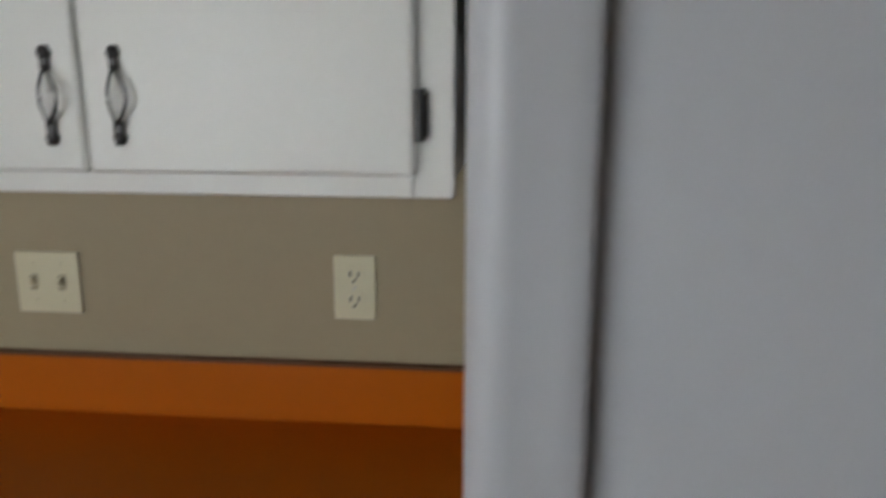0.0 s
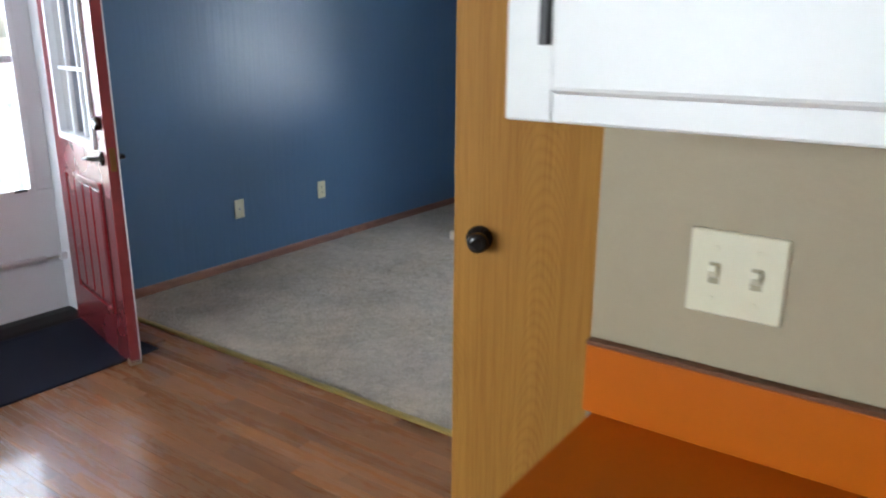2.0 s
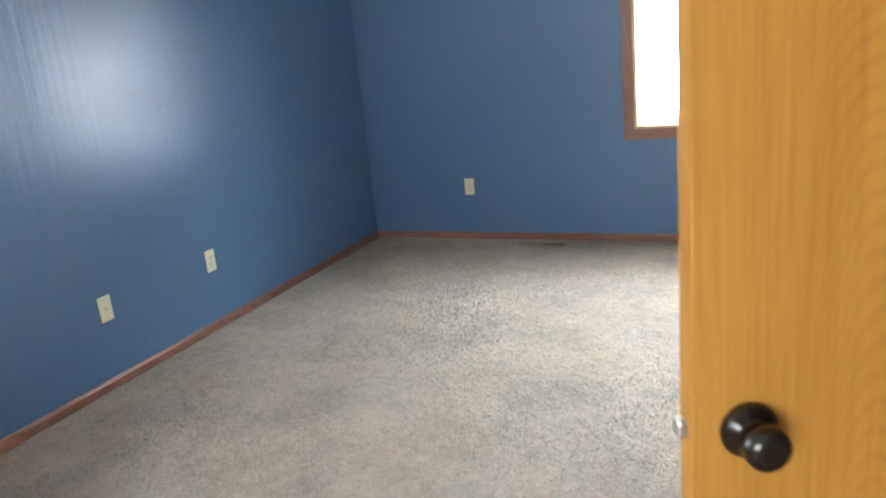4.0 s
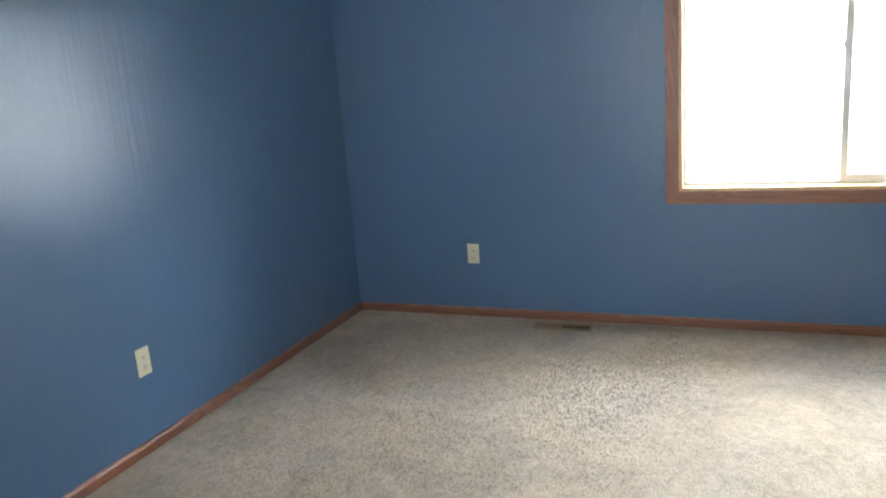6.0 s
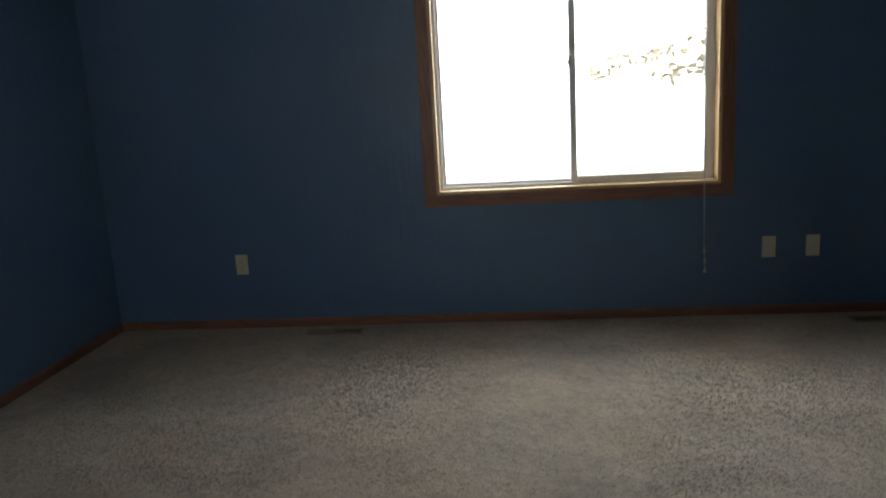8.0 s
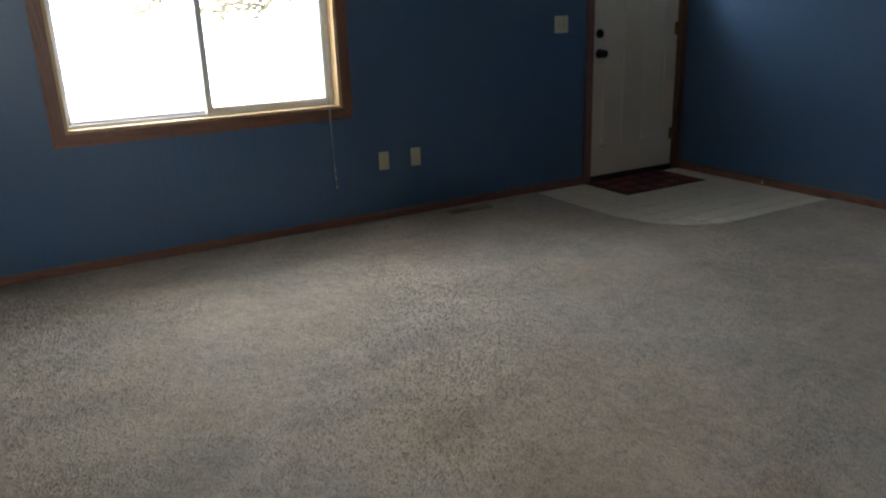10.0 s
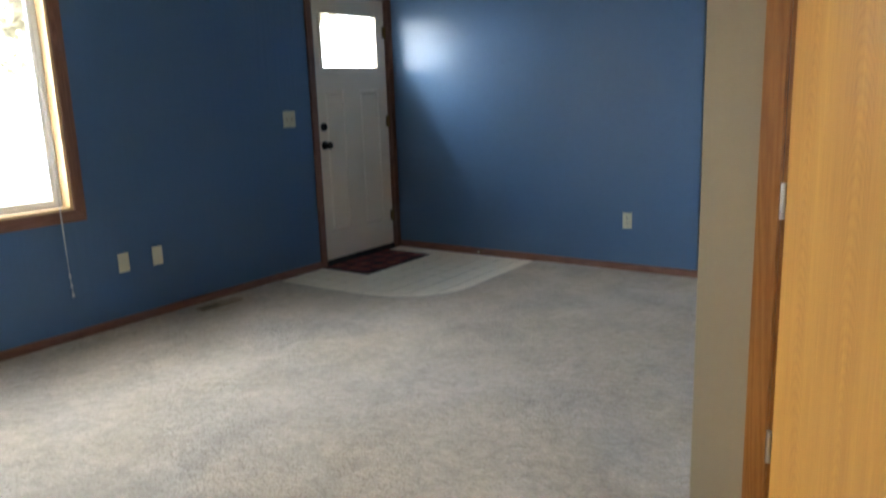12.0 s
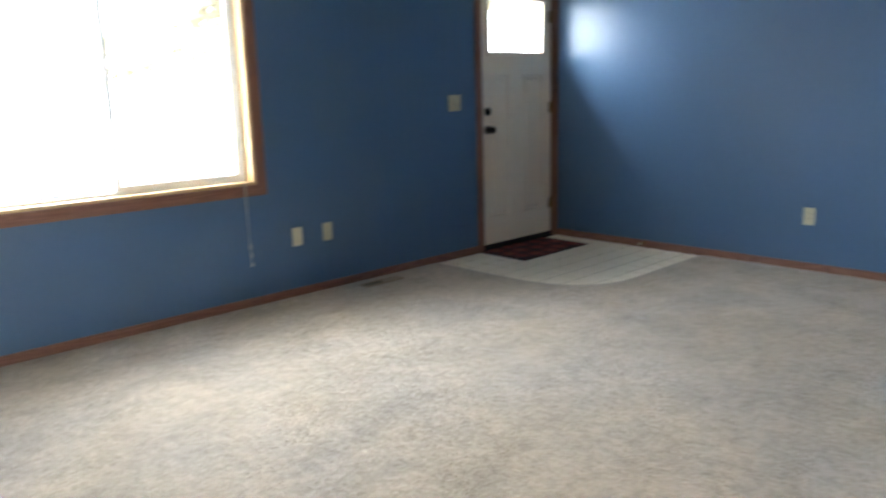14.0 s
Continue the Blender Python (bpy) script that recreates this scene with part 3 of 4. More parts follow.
# ---- openings: window, doors ----
def casing_set(parent, axis, wall, side, a0, a1, z0, z1, w=0.066, t=0.014, sill=False, upright=None):
    """Mitred flat casing with an eased edge round an opening; axis: the wall runs along 'x' or 'y'."""
    def put(pts, name, mat):
        bm = bmesh.new()
        lo, hi = wall, wall + side * t
        ring = []
        for d in (lo, hi):
            ring.append([bm.verts.new((u, d, z) if axis == "x" else (d, u, z)) for u, z in pts])
        n = len(pts)
        for i in range(n):
            bm.faces.new((ring[0][i], ring[0][(i + 1) % n], ring[1][(i + 1) % n], ring[1][i]))
        bm.faces.new(ring[0]); top = bm.faces.new(ring[1])
        bmesh.ops.recalc_face_normals(bm, faces=bm.faces)
        bmesh.ops.bevel(bm, geom=list(top.edges), offset=0.004, segments=2, affect="EDGES")
        part(name, bm, mat, parent)
    level = TRIMX if axis == "x" else TRIMY
    base = z0 - w if sill else z0
    put([(a0 - w, base), (a0, z0), (a0, z1), (a0 - w, z1 + w)], "side_casing", upright or TRIMZ)
    put([(a1, z0), (a1 + w, base), (a1 + w, z1 + w), (a1, z1)], "side_casing", upright or TRIMZ)
    put([(a0, z1), (a1, z1), (a1 + w, z1 + w), (a0 - w, z1 + w)], "head_casing", level)
    if sill:
        put([(a0 - w, z0 - w), (a1 + w, z0 - w), (a1, z0), (a0, z0)], "sill_casing", level)


def frame_ring(x0, x1, z0, z1, w, y0, y1, bevel=0.003):
    bm = bmesh.new()
    add_box(bm, x0, y0, z0, x0 + w, y1, z1, bevel)
    add_box(bm, x1 - w, y0, z0, x1, y1, z1, bevel)
    add_box(bm, x0 + w, y0, z0, x1 - w, y1, z0 + w, bevel)
    add_box(bm, x0 + w, y0, z1 - w, x1 - w, y1, z1, bevel)
    return bm


def pane(name, x0, x1, z0, z1, y, parent, axis="x"):
    a = (x0, y - 0.002, z0, x1, y + 0.002, z1) if axis == "x" else (y - 0.002, x0, z0, y + 0.002, x1, z1)
    p = part(name, box(*a), GLASS, parent)
    p.visible_shadow = False
    return p


x0, x1, z0, z1 = WIN
window = thing("window_1", Matrix(), "sliding vinyl window with oak casing, blown-out daylight behind", "window", kind="structure")
casing_set(window, "x", NORTH, -1, x0, x1, z0, z1, sill=True)
bm = bmesh.new()
j = 0.016
add_box(bm, x0, NORTH - 0.002, z0, x0 + j, NORTH + 0.085, z1)
add_box(bm, x1 - j, NORTH - 0.002, z0, x1, NORTH + 0.085, z1)
add_box(bm, x0 + j, NORTH - 0.002, z0, x1 - j, NORTH + 0.085, z0 + j)
add_box(bm, x0 + j, NORTH - 0.002, z1 - j, x1 - j, NORTH + 0.085, z1)
part("jamb_liner", bm, DAYLITOAK, window, "oak jamb liner, colour lightened for window glare")
part("window_frame", frame_ring(x0 + 0.001, x1 - 0.001, z0 + 0.001, z1 - 0.001, 0.03, NORTH + 0.085, NORTH + 0.149), VINYL, window)
mid = 2.668
s1 = part("sash", frame_ring(x0 + 0.02, mid + 0.012, z0 + 0.02, z1 - 0.02, 0.026, NORTH + 0.118, NORTH + 0.14), VINYL, window)
s2 = part("sash", frame_ring(mid - 0.012, x1 - 0.03, z0 + 0.026, z1 - 0.026, 0.034, NORTH + 0.088, NORTH + 0.114), VINYL, window)
pane("pane", x0 + 0.045, mid - 0.013, z0 + 0.045, z1 - 0.045, NORTH + 0.129, s1)
pane("pane", mid + 0.022, x1 - 0.064, z0 + 0.06, z1 - 0.06, NORTH + 0.101, s2)
bm = box(mid - 0.016, NORTH + 0.072, 1.37, mid + 0.016, NORTH + 0.088, 1.43, bevel=0.004)
add_box(bm, mid - 0.026, NORTH + 0.064, 1.385, mid - 0.006, NORTH + 0.076, 1.412, 0.003)
part("latch", bm, VINYL, s2)

# raised mini blind with its pull cord
blind = thing("window_blind", pose((x0 + x1) / 2, NORTH + 0.05, z1 - 0.018), "white mini blind raised to the window head", "blind")
w = (x1 - x0) / 2 - 0.026
part("head_rail", box(-w, -0.02, -0.032, w, 0.02, 0, bevel=0.003), VINYL, blind)
slat = box(-w, -0.0125, -0.0012, w, 0.0125, 0.0012)
slat_ob = part("slat", slat, VINYL, blind)
slat_ob.location = (0, 0, -0.036)
for i in range(1, 22):
    o = new("slat", slat_ob.data)
    o.parent, o.location = blind, (0.0015 * math.sin(i * 2.3), 0.001 * math.cos(i * 1.7), -0.036 - i * 0.0038)
    o.rotation_euler = (0.06 * math.sin(i * 1.3), 0, 0)
part("bottom_rail", box(-w, -0.014, -0.135, w, 0.014, -0.121, bevel=0.004), VINYL, blind)
cordx = 3.345 - (x0 + x1) / 2
bm = bmesh.new()
add_tube(bm, [(cordx - 0.02, -0.03, -0.03), (cordx - 0.02, -0.062, -0.2), (cordx - 0.012, -0.08, -0.9), (cordx - 0.008, -0.082, -1.45), (cordx, -0.082, -1.80)], 0.0018, 6)
add_tube(bm, [(cordx - 0.012, -0.03, -0.03), (cordx - 0.013, -0.062, -0.2), (cordx - 0.006, -0.08, -0.9), (cordx - 0.003, -0.082, -1.45), (cordx - 0.003, -0.082, -1.74)], 0.0018, 6)
cord = part("pull_cord", bm, CORD, blind, "thin white pull cord")
for k, zz in enumerate((-1.70, -1.755, -1.81)):
    part("tassel", lathe([(0.0, 0.026), (0.004, 0.026), (0.008, 0.0), (0.0, 0.0)], Matrix.Translation((cordx - 0.002 + 0.002 * k, -0.082, zz)), 12), CORD, cord)

rod = thing("curtain_rod", pose(2.65, NORTH - 0.07, 2.185), "thin dark metal curtain rod above the window", "curtain rod")
part("rod", add_tube(bmesh.new(), [(-0.86, 0, 0), (0.86, 0, 0)], 0.008, 14), BLACKIRON, rod)
for s in (-1, 1):
    part("finial", lathe([(0.0, 0.0), (0.009, 0.0), (0.007, 0.012), (0.016, 0.028), (0.013, 0.044), (0.0, 0.052)], pose(s * 0.86, 0, 0, 0, s * 90, 0), 16), BLACKIRON, rod)
    bm = box(s * 0.8 - 0.008, 0.062, -0.03, s * 0.8 + 0.008, 0.07, 0.03, bevel=0.002)
    add_box(bm, s * 0.8 - 0.005, -0.012, -0.014, s * 0.8 + 0.005, 0.064, -0.007, 0.002)
    part("bracket", bm, BLACKIRON, rod)

# front door
a0, a1, _, zt = FRONT
fd = thing("door_1", Matrix(), "closed cream front door with a small window and two tall panels", "door", kind="structure")
casing_set(fd, "x", NORTH, -1, a0, a1, -0.012, zt, w=0.056)
bm = bmesh.new()
add_box(bm, a0, NORTH - 0.001, -0.014, a0 + 0.018, NORTH + 0.149, zt)
add_box(bm, a1 - 0.018, NORTH - 0.001, -0.014, a1, NORTH + 0.149, zt)
add_box(bm, a0 + 0.018, NORTH - 0.001, zt - 0.018, a1 - 0.018, NORTH + 0.149, zt)
part("jamb", bm, TRIMZ, fd)
part("threshold", add_extrude(bmesh.new(), [(NORTH - 0.02, -0.014), (NORTH + 0.149, -0.014), (NORTH + 0.149, 0.02), (NORTH + 0.01, 0.02)], "x", a0 + 0.018, a1 - 0.018), RUBBERDARK, fd)
L, R, DY = a0 + 0.02, a1 - 0.02, NORTH + 0.012


def recessed_panel(bm, x0, x1, z0, z1, y, depth=0.014, edge=0.026):
    """A moulded panel: a sunk border and a raised field, facing -y."""
    loops = []
    for e, d in ((0, 0), (0.008, depth), (edge, depth), (edge + 0.012, 0.002)):
        loops.append([bm.verts.new((u, y + d, v)) for u, v in ((x0 + e, z0 + e), (x1 - e, z0 + e), (x1 - e, z1 - e), (x0 + e, z1 - e))])
    for p, q in zip(loops, loops[1:]):
        for i in range(4):
            bm.faces.new((p[i], p[(i + 1) % 4], q[(i + 1) % 4], q[i]))
    bm.faces.new(loops[-1])


bm = bmesh.new()
gx0, gx1, gz0, gz1 = 5.475, 6.118, 1.512, 1.915
p1, p2, pz0, pz1 = (5.475, 5.700), (5.875, 6.118), 0.25, 1.345
us = [L, gx0, p1[1], p2[0], gx1, R]
zs = [0.022, pz0, pz1, gz0, gz1, zt - 0.02]
for i in range(5):
    for k in range(5):
        glass_hole = k == 3 and 1 <= i <= 3
        panel_hole = k == 1 and i in (1, 3)
        if not glass_hole and not panel_hole:
            bm.faces.new([bm.verts.new((u, DY, v)) for u, v in ((us[i], zs[k]), (us[i + 1], zs[k]), (us[i + 1], zs[k + 1]), (us[i], zs[k + 1]))])
recessed_panel(bm, *p1, pz0, pz1, DY)
recessed_panel(bm, *p2, pz0, pz1, DY)
for (u0, u1, v0, v1) in ((L, R, 0.022, gz0), (L, gx0, gz0, gz1), (gx1, R, gz0, gz1), (L, R, gz1, zt - 0.02)):
    add_box(bm, u0, DY + 0.012, v0, u1, DY + 0.044, v1)
bmesh.ops.remove_doubles(bm, verts=bm.verts, dist=0.0004)
slab = part("slab", bm, DOORWHITE, fd)
lf = part("lite_frame", frame_ring(gx0 - 0.022, gx1 + 0.022, gz0 - 0.022, gz1 + 0.022, 0.03, DY - 0.012, DY + 0.02, 0.005), DOORWHITE, fd)
pane("pane", gx0, gx1, gz0, gz1, DY + 0.01, lf)
part("door_sweep", box(L, DY - 0.008, 0.021, R, DY - 0.001, 0.036, bevel=0.002), RUBBERDARK, fd, "dark rubber door sweep")
KNOB = [(0.0, 0.0), (0.033, 0.0), (0.034, 0.006), (0.026, 0.011), (0.012, 0.014), (0.011, 0.032), (0.022, 0.040), (0.029, 0.052), (0.027, 0.066), (0.015, 0.074), (0.0, 0.076)]
part("knob", lathe(KNOB, pose(5.452, DY, 0.933, 90, 0, 0)), BRONZE, slab, "dark bronze round knob", True)
db = lathe([(0.0, 0.0), (0.032, 0.0), (0.032, 0.008), (0.027, 0.016), (0.0, 0.018)], pose(5.452, DY, 1.072, 90, 0, 0))
add_box(db, 5.447, DY - 0.032, 1.055, 5.457, DY - 0.016, 1.089, 0.002)
part("deadbolt", db, BRONZE, slab, "dark bronze deadbolt turn")
for zz in (0.28, 1.08, 1.80):
    bm = add_lathe(bmesh.new(), [(0.0, -0.05), (0.008, -0.05), (0.008, 0.05), (0.0, 0.05)], Matrix.Translation((R + 0.004, DY - 0.008, zz)), 12)
    add_box(bm, R - 0.03, DY - 0.004, zz - 0.045, R + 0.002, DY - 0.0005, zz + 0.045, 0.001)
    part("hinge", bm, DARKBRASS, fd)

# side door opening: storm door and the red door that stands open
b0, b1, _, zt = SIDE
sd = thing("door_2", Matrix(), "white storm door with a tall window in the side opening", "storm door", kind="structure")
for (u0, u1) in ((b0, b0 + 0.03), (b1 - 0.03, b1)):
    part("jamb", box(-0.162, u0, -0.014, 0.004, u1, zt, bevel=0.003), STORMWHITE, sd)
part("head_jamb", box(-0.162, b0 + 0.03, zt - 0.03, 0.004, b1 - 0.03, zt, bevel=0.003), STORMWHITE, sd)
part("threshold", add_extrude(bmesh.new(), [(-0.162, -0.014), (0.03, -0.014), (0.02, 0.012), (-0.03, 0.03), (-0.162, 0.03)], "y", b0 + 0.03, b1 - 0.03), RUBBERDARK, sd, "dark metal threshold")
for (u0, u1) in ((b0 - 0.06, b0 - 0.001), (b1 + 0.001, b1 + 0.06)):
    part("side_casing", box(0.0005, u0, -0.012, 0.014, u1, zt + 0.06, bevel=0.003), TRIMZ, sd)
part("head_casing", box(0.0005, b0 - 0.001, zt + 0.001, 0.014, b1 + 0.001, zt + 0.06, bevel=0.003), TRIMY, sd)
d0, d1, sx0, sx1 = b0 + 0.034, b1 - 0.034, -0.115, -0.08
bm = bmesh.new()
q0, q1, w0, w1 = d0 + 0.115, d1 - 0.10, 0.655, 1.9
add_box(bm, sx0, d0, 0.034, sx1, d1, w0, 0.004)
add_box(bm, sx0, d0, w1, sx1, d1, zt - 0.034, 0.004)
add_box(bm, sx0, d0, w0, sx1, q0, w1, 0.004)
add_box(bm, sx0, q1, w0, sx1, d1, w1, 0.004)
st = part("storm_leaf", bm, STORMWHITE, sd)
bm = bmesh.new()
add_box(bm, sx1 - 0.006, q0 - 0.02, w0 - 0.02, sx1 + 0.01, q0 + 0.012, w1 + 0.02, 0.003)
add_box(bm, sx1 - 0.006, q1 - 0.012, w0 - 0.02, sx1 + 0.01, q1 + 0.02, w1 + 0.02, 0.003)
add_box(bm, sx1 - 0.006, q0 + 0.012, w0 - 0.02, sx1 + 0.01, q1 - 0.012, w0 + 0.012, 0.003)
add_box(bm, sx1 - 0.006, q0 + 0.012, w1 - 0.012, sx1 + 0.01, q1 - 0.012, w1 + 0.02, 0.003)
add_box(bm, sx1 - 0.006, q0 + 0.012, 1.255, sx1 + 0.008, q1 - 0.012, 1.285, 0.003)
part("window_frame", bm, STORMWHITE, st)
pane("pane", q0, q1, w0, 1.256, -0.1, st, "y")
pane("pane", q0, q1, 1.284, w1, -0.094, st, "y")
part("vent_tab", box(sx1 + 0.01, q1 - 0.09, w0 + 0.0, sx1 + 0.016, q1 - 0.03, w0 + 0.012, bevel=0.002), RUBBERDARK, st)
bm = add_tube(bmesh.new(), [(-0.055, d0 + 0.22, 0.335), (-0.052, d1 - 0.10, 0.315)], 0.016, 14)
closer = part("closer_tube", bm, STORMWHITE, sd, "white pneumatic closer tube", True)
part("closer_rod", add_tube(bmesh.new(), [(-0.052, d1 - 0.10, 0.315), (-0.045, d1 + 0.0, 0.312)], 0.005, 10), STEEL, closer)
part("closer_bracket", box(-0.062, d1 - 0.03, 0.295, -0.035, d1 + 0.004, 0.33, bevel=0.003), STORMWHITE, closer)
part("closer_clip", box(-0.082, d0 + 0.24, 0.315, -0.05, d0 + 0.27, 0.355, bevel=0.003), STORMWHITE, closer)

red = thing("side_door", pose(0.035, 0.505, 0.0, 0, 0, -14.0), "open red side door with white-grilled window and worn edge", "door")
RW, RH, RT = 0.765, 2.02, 0.042
l0, l1, lz0, lz1 = 0.145, 0.625, 0.945, 1.83
bm = bmesh.new()
for (u0, u1, v0, v1) in ((0, RW, 0.012, lz0), (0, l0, lz0, lz1), (l1, RW, lz0, lz1), (0, RW, lz1, RH)):
    add_box(bm, u0, -RT / 2, v0, u1, RT / 2, v1)
leaf = part("leaf", bm, RED, red)
# beaded lower panel in raised boards
for k in range(4):
    u = 0.15 + k * 0.118
    part("bead_board", box(u + 0.006, -RT / 2 - 0.006, 0.24, u + 0.108, -RT / 2 + 0.002, 0.75, bevel=0.0045), RED, leaf)
bm = bmesh.new()
add_box(bm, 0.128, -RT / 2 - 0.010, 0.205, 0.146, -RT / 2 + 0.001, 0.785, 0.004)
add_box(bm, 0.628, -RT / 2 - 0.010, 0.205, 0.646, -RT / 2 + 0.001, 0.785, 0.004)
add_box(bm, 0.146, -RT / 2 - 0.010, 0.205, 0.628, -RT / 2 + 0.001, 0.224, 0.004)
add_box(bm, 0.146, -RT / 2 - 0.010, 0.766, 0.628, -RT / 2 + 0.001, 0.785, 0.004)
part("panel_moulding", bm, RED, leaf)
lite = part("lite_frame", frame_ring(l0 - 0.02, l1 + 0.02, lz0 - 0.02, lz1 + 0.02, 0.034, -RT / 2 - 0.012, RT / 2 + 0.012, 0.005), STORMWHITE, leaf, "white window frame")
for k in (1, 2):
    u = l0 + (l1 - l0) * k / 3
    part("grille_bar", box(u - 0.009, -0.011, lz0 + 0.015, u + 0.009, 0.011, lz1 - 0.015, bevel=0.003), STORMWHITE, leaf)
    v = lz0 + (lz1 - lz0) * k / 3
    part("grille_bar", box(l0 + 0.015, -0.0095, v - 0.009, l1 - 0.015, 0.0095, v + 0.009, bevel=0.003), STORMWHITE, leaf)
pane("pane", l0 + 0.01, l1 - 0.01, lz0 + 0.01, lz1 - 0.01, 0.0, leaf)
part("door_edge", box(RW - 0.001, -RT / 2 - 0.001, 0.012, RW + 0.004, RT / 2 + 0.001, RH, bevel=0.0015), REDEDGE, leaf, "chipped pale edge strip")
part("weather_strip", box(RW + 0.001, RT / 2 - 0.002, 0.02, RW + 0.007, RT / 2 + 0.004, RH - 0.01, bevel=0.0012), STORMWHITE, leaf, "thin pale weather strip on the door edge")
part("latch_plate", box(RW + 0.003, -0.012, 0.85, RW + 0.006, 0.012, 0.945, bevel=0.001), DARKBRASS, leaf)
part("sweep_clip", box(RW - 0.03, -RT / 2 - 0.004, 0.002, RW + 0.004, RT / 2 + 0.004, 0.03, bevel=0.004), STEEL, leaf)
for s in (-1, 1):
    bm = lathe([(0.0, 0.0), (0.03, 0.0), (0.03, 0.005), (0.018, 0.012), (0.009, 0.016), (0.009, 0.045), (0.0, 0.047)], pose(0.705, s * RT / 2, 0.897, -90 * s, 0, 0))
    add_tube(bm, [(0.705, s * (RT / 2 + 0.04), 0.897), (0.68, s * (RT / 2 + 0.046), 0.898), (0.635, s * (RT / 2 + 0.05), 0.893), (0.6, s * (RT / 2 + 0.047), 0.887)], [0.009, 0.0085, 0.008, 0.007], 12)
    part("lever_handle", bm, BRONZE, leaf, "dark bronze lever handle", True)
    bm = lathe([(0.0, 0.0), (0.029, 0.0), (0.029, 0.012), (0.024, 0.02), (0.0, 0.021)], pose(0.705, s * RT / 2, 1.038, -90 * s, 0, 0))
    part("deadbolt", bm, BRONZE, leaf, "dark bronze deadbolt")
for zz in (0.25, 1.05, 1.8):
    part("hinge", lathe([(0.0, -0.05), (0.007, -0.05), (0.007, 0.05), (0.0, 0.05)], Matrix.Translation((-0.006, RT / 2 + 0.004, zz)), 10), DARKBRASS, red)

# closet door, standing ajar
c0, c1, _, zt = CLOSET
cf = thing("door_3", Matrix(), "oak casing round the closet opening", "door frame", kind="structure")
casing_set(cf, "y", BLOCK_X, -1, c0, c1, -0.012, zt, w=0.057, upright=OAKTRIM)
bm = bmesh.new()
add_box(bm, BLOCK_X - 0.001, c0, -0.014, BLOCK_X + 0.1, c0 + 0.014, zt)
add_box(bm, BLOCK_X - 0.001, c1 - 0.014, -0.014, BLOCK_X + 0.1, c1, zt)
add_box(bm, BLOCK_X - 0.001, c0 + 0.014, zt - 0.014, BLOCK_X + 0.1, c1 - 0.014, zt)
part("jamb", bm, OAKTRIM, cf)
CLOSET_KNOB = [(0.0, 0.0), (0.031, 0.0), (0.032, 0.006), (0.029, 0.012), (0.019, 0.015), (0.0165, 0.020), (0.0165, 0.028), (0.0225, 0.032), (0.0245, 0.040), (0.0235, 0.050), (0.018, 0.056), (0.010, 0.056), (0.0, 0.055)]
CW, CT, CH = 0.668, 0.034, 2.03
cd = thing("closet_door", pose(BLOCK_X - 0.018, c1 - 0.012, 0.0, 0, 0, -63.0), "flush golden oak closet door standing ajar, black knob", "door")
cl = part("leaf", box(0.0, -CW, 0.012, CT, 0.0, CH, bevel=0.0015, segments=1), OAK, cd)
part("knob", lathe(CLOSET_KNOB, pose(CT, -CW + 0.06, 0.93, 0, 90, 0)), BLACKGLOSS, cl, "glossy black round knob", True)
part("latch", box(0.006, -CW - 0.012, 0.92, 0.024, -CW + 0.002, 0.94, bevel=0.003), STEEL, cl)
for zz in (0.36, 1.005, 1.85):
    bm = bmesh.new()
    for k in range(5):
        add_lathe(bm, [(0.0, -0.0085), (0.0065, -0.0085), (0.0065, 0.0085), (0.0, 0.0085)], Matrix.Translation((-0.006, 0.004, zz + (k - 2) * 0.0178)), 12)
    part("hinge", bm, STEEL, cd, "steel hinge knuckle")


# ---- wall plates ----
def plate_mesh(w, h):
    return box(-w / 2, -0.006, -h / 2, w / 2, 0.0, h / 2, bevel=0.0025)


def duplex(m, label="ivory duplex outlet on the wall", w=0.07, h=0.115):
    t = thing("wall_outlet", m, label, "outlet", "wall outlets")
    p = part("plate", plate_mesh(w, h), PLATE, t)
    for dz in (-0.0195, 0.0195):
        f = part("socket", lathe([(0.0, 0.0), (0.0165, 0.0), (0.0165, 0.0015), (0.0, 0.0015)], pose(0, -0.0055, dz, 90, 0, 0), 20), PLATE, p)
        bm = box(-0.0075, -0.0078, dz - 0.002, -0.0050, -0.0068, dz + 0.007)
        add_box(bm, 0.0050, -0.0078, dz - 0.002, 0.0075, -0.0068, dz + 0.006)
        add_lathe(bm, [(0.0, 0.0), (0.0026, 0.0), (0.0026, 0.001), (0.0, 0.001)], pose(0, -0.0068, dz - 0.008, 90, 0, 0), 10)
        part("slots", bm, SLOT, p)
    part("screw", lathe([(0.0, 0.0), (0.003, 0.0), (0.0025, 0.0012), (0.0, 0.0014)], pose(0, -0.006, 0, 90, 0, 0), 10), STEEL, p)
    return t


def blank_plate(m, label, jack=False):
    t = thing("wall_plate", m, label, "wall plate", "wall outlets")
    p = part("plate", plate_mesh(0.07, 0.115), PLATE, t)
    for dz in (-0.042, 0.042):
        part("screw", lathe([(0.0, 0.0), (0.003, 0.0), (0.0025, 0.0012), (0.0, 0.0014)], pose(0, -0.006, dz, 90, 0, 0), 10), PLATE, p)
    if jack:
        part("jack", lathe([(0.0, 0.0), (0.0065, 0.0), (0.0065, 0.003), (0.0045, 0.003), (0.0045, 0.010), (0.0, 0.010)], pose(0, -0.006, 0, 90, 0, 0), 14), STEEL, p)
    return t


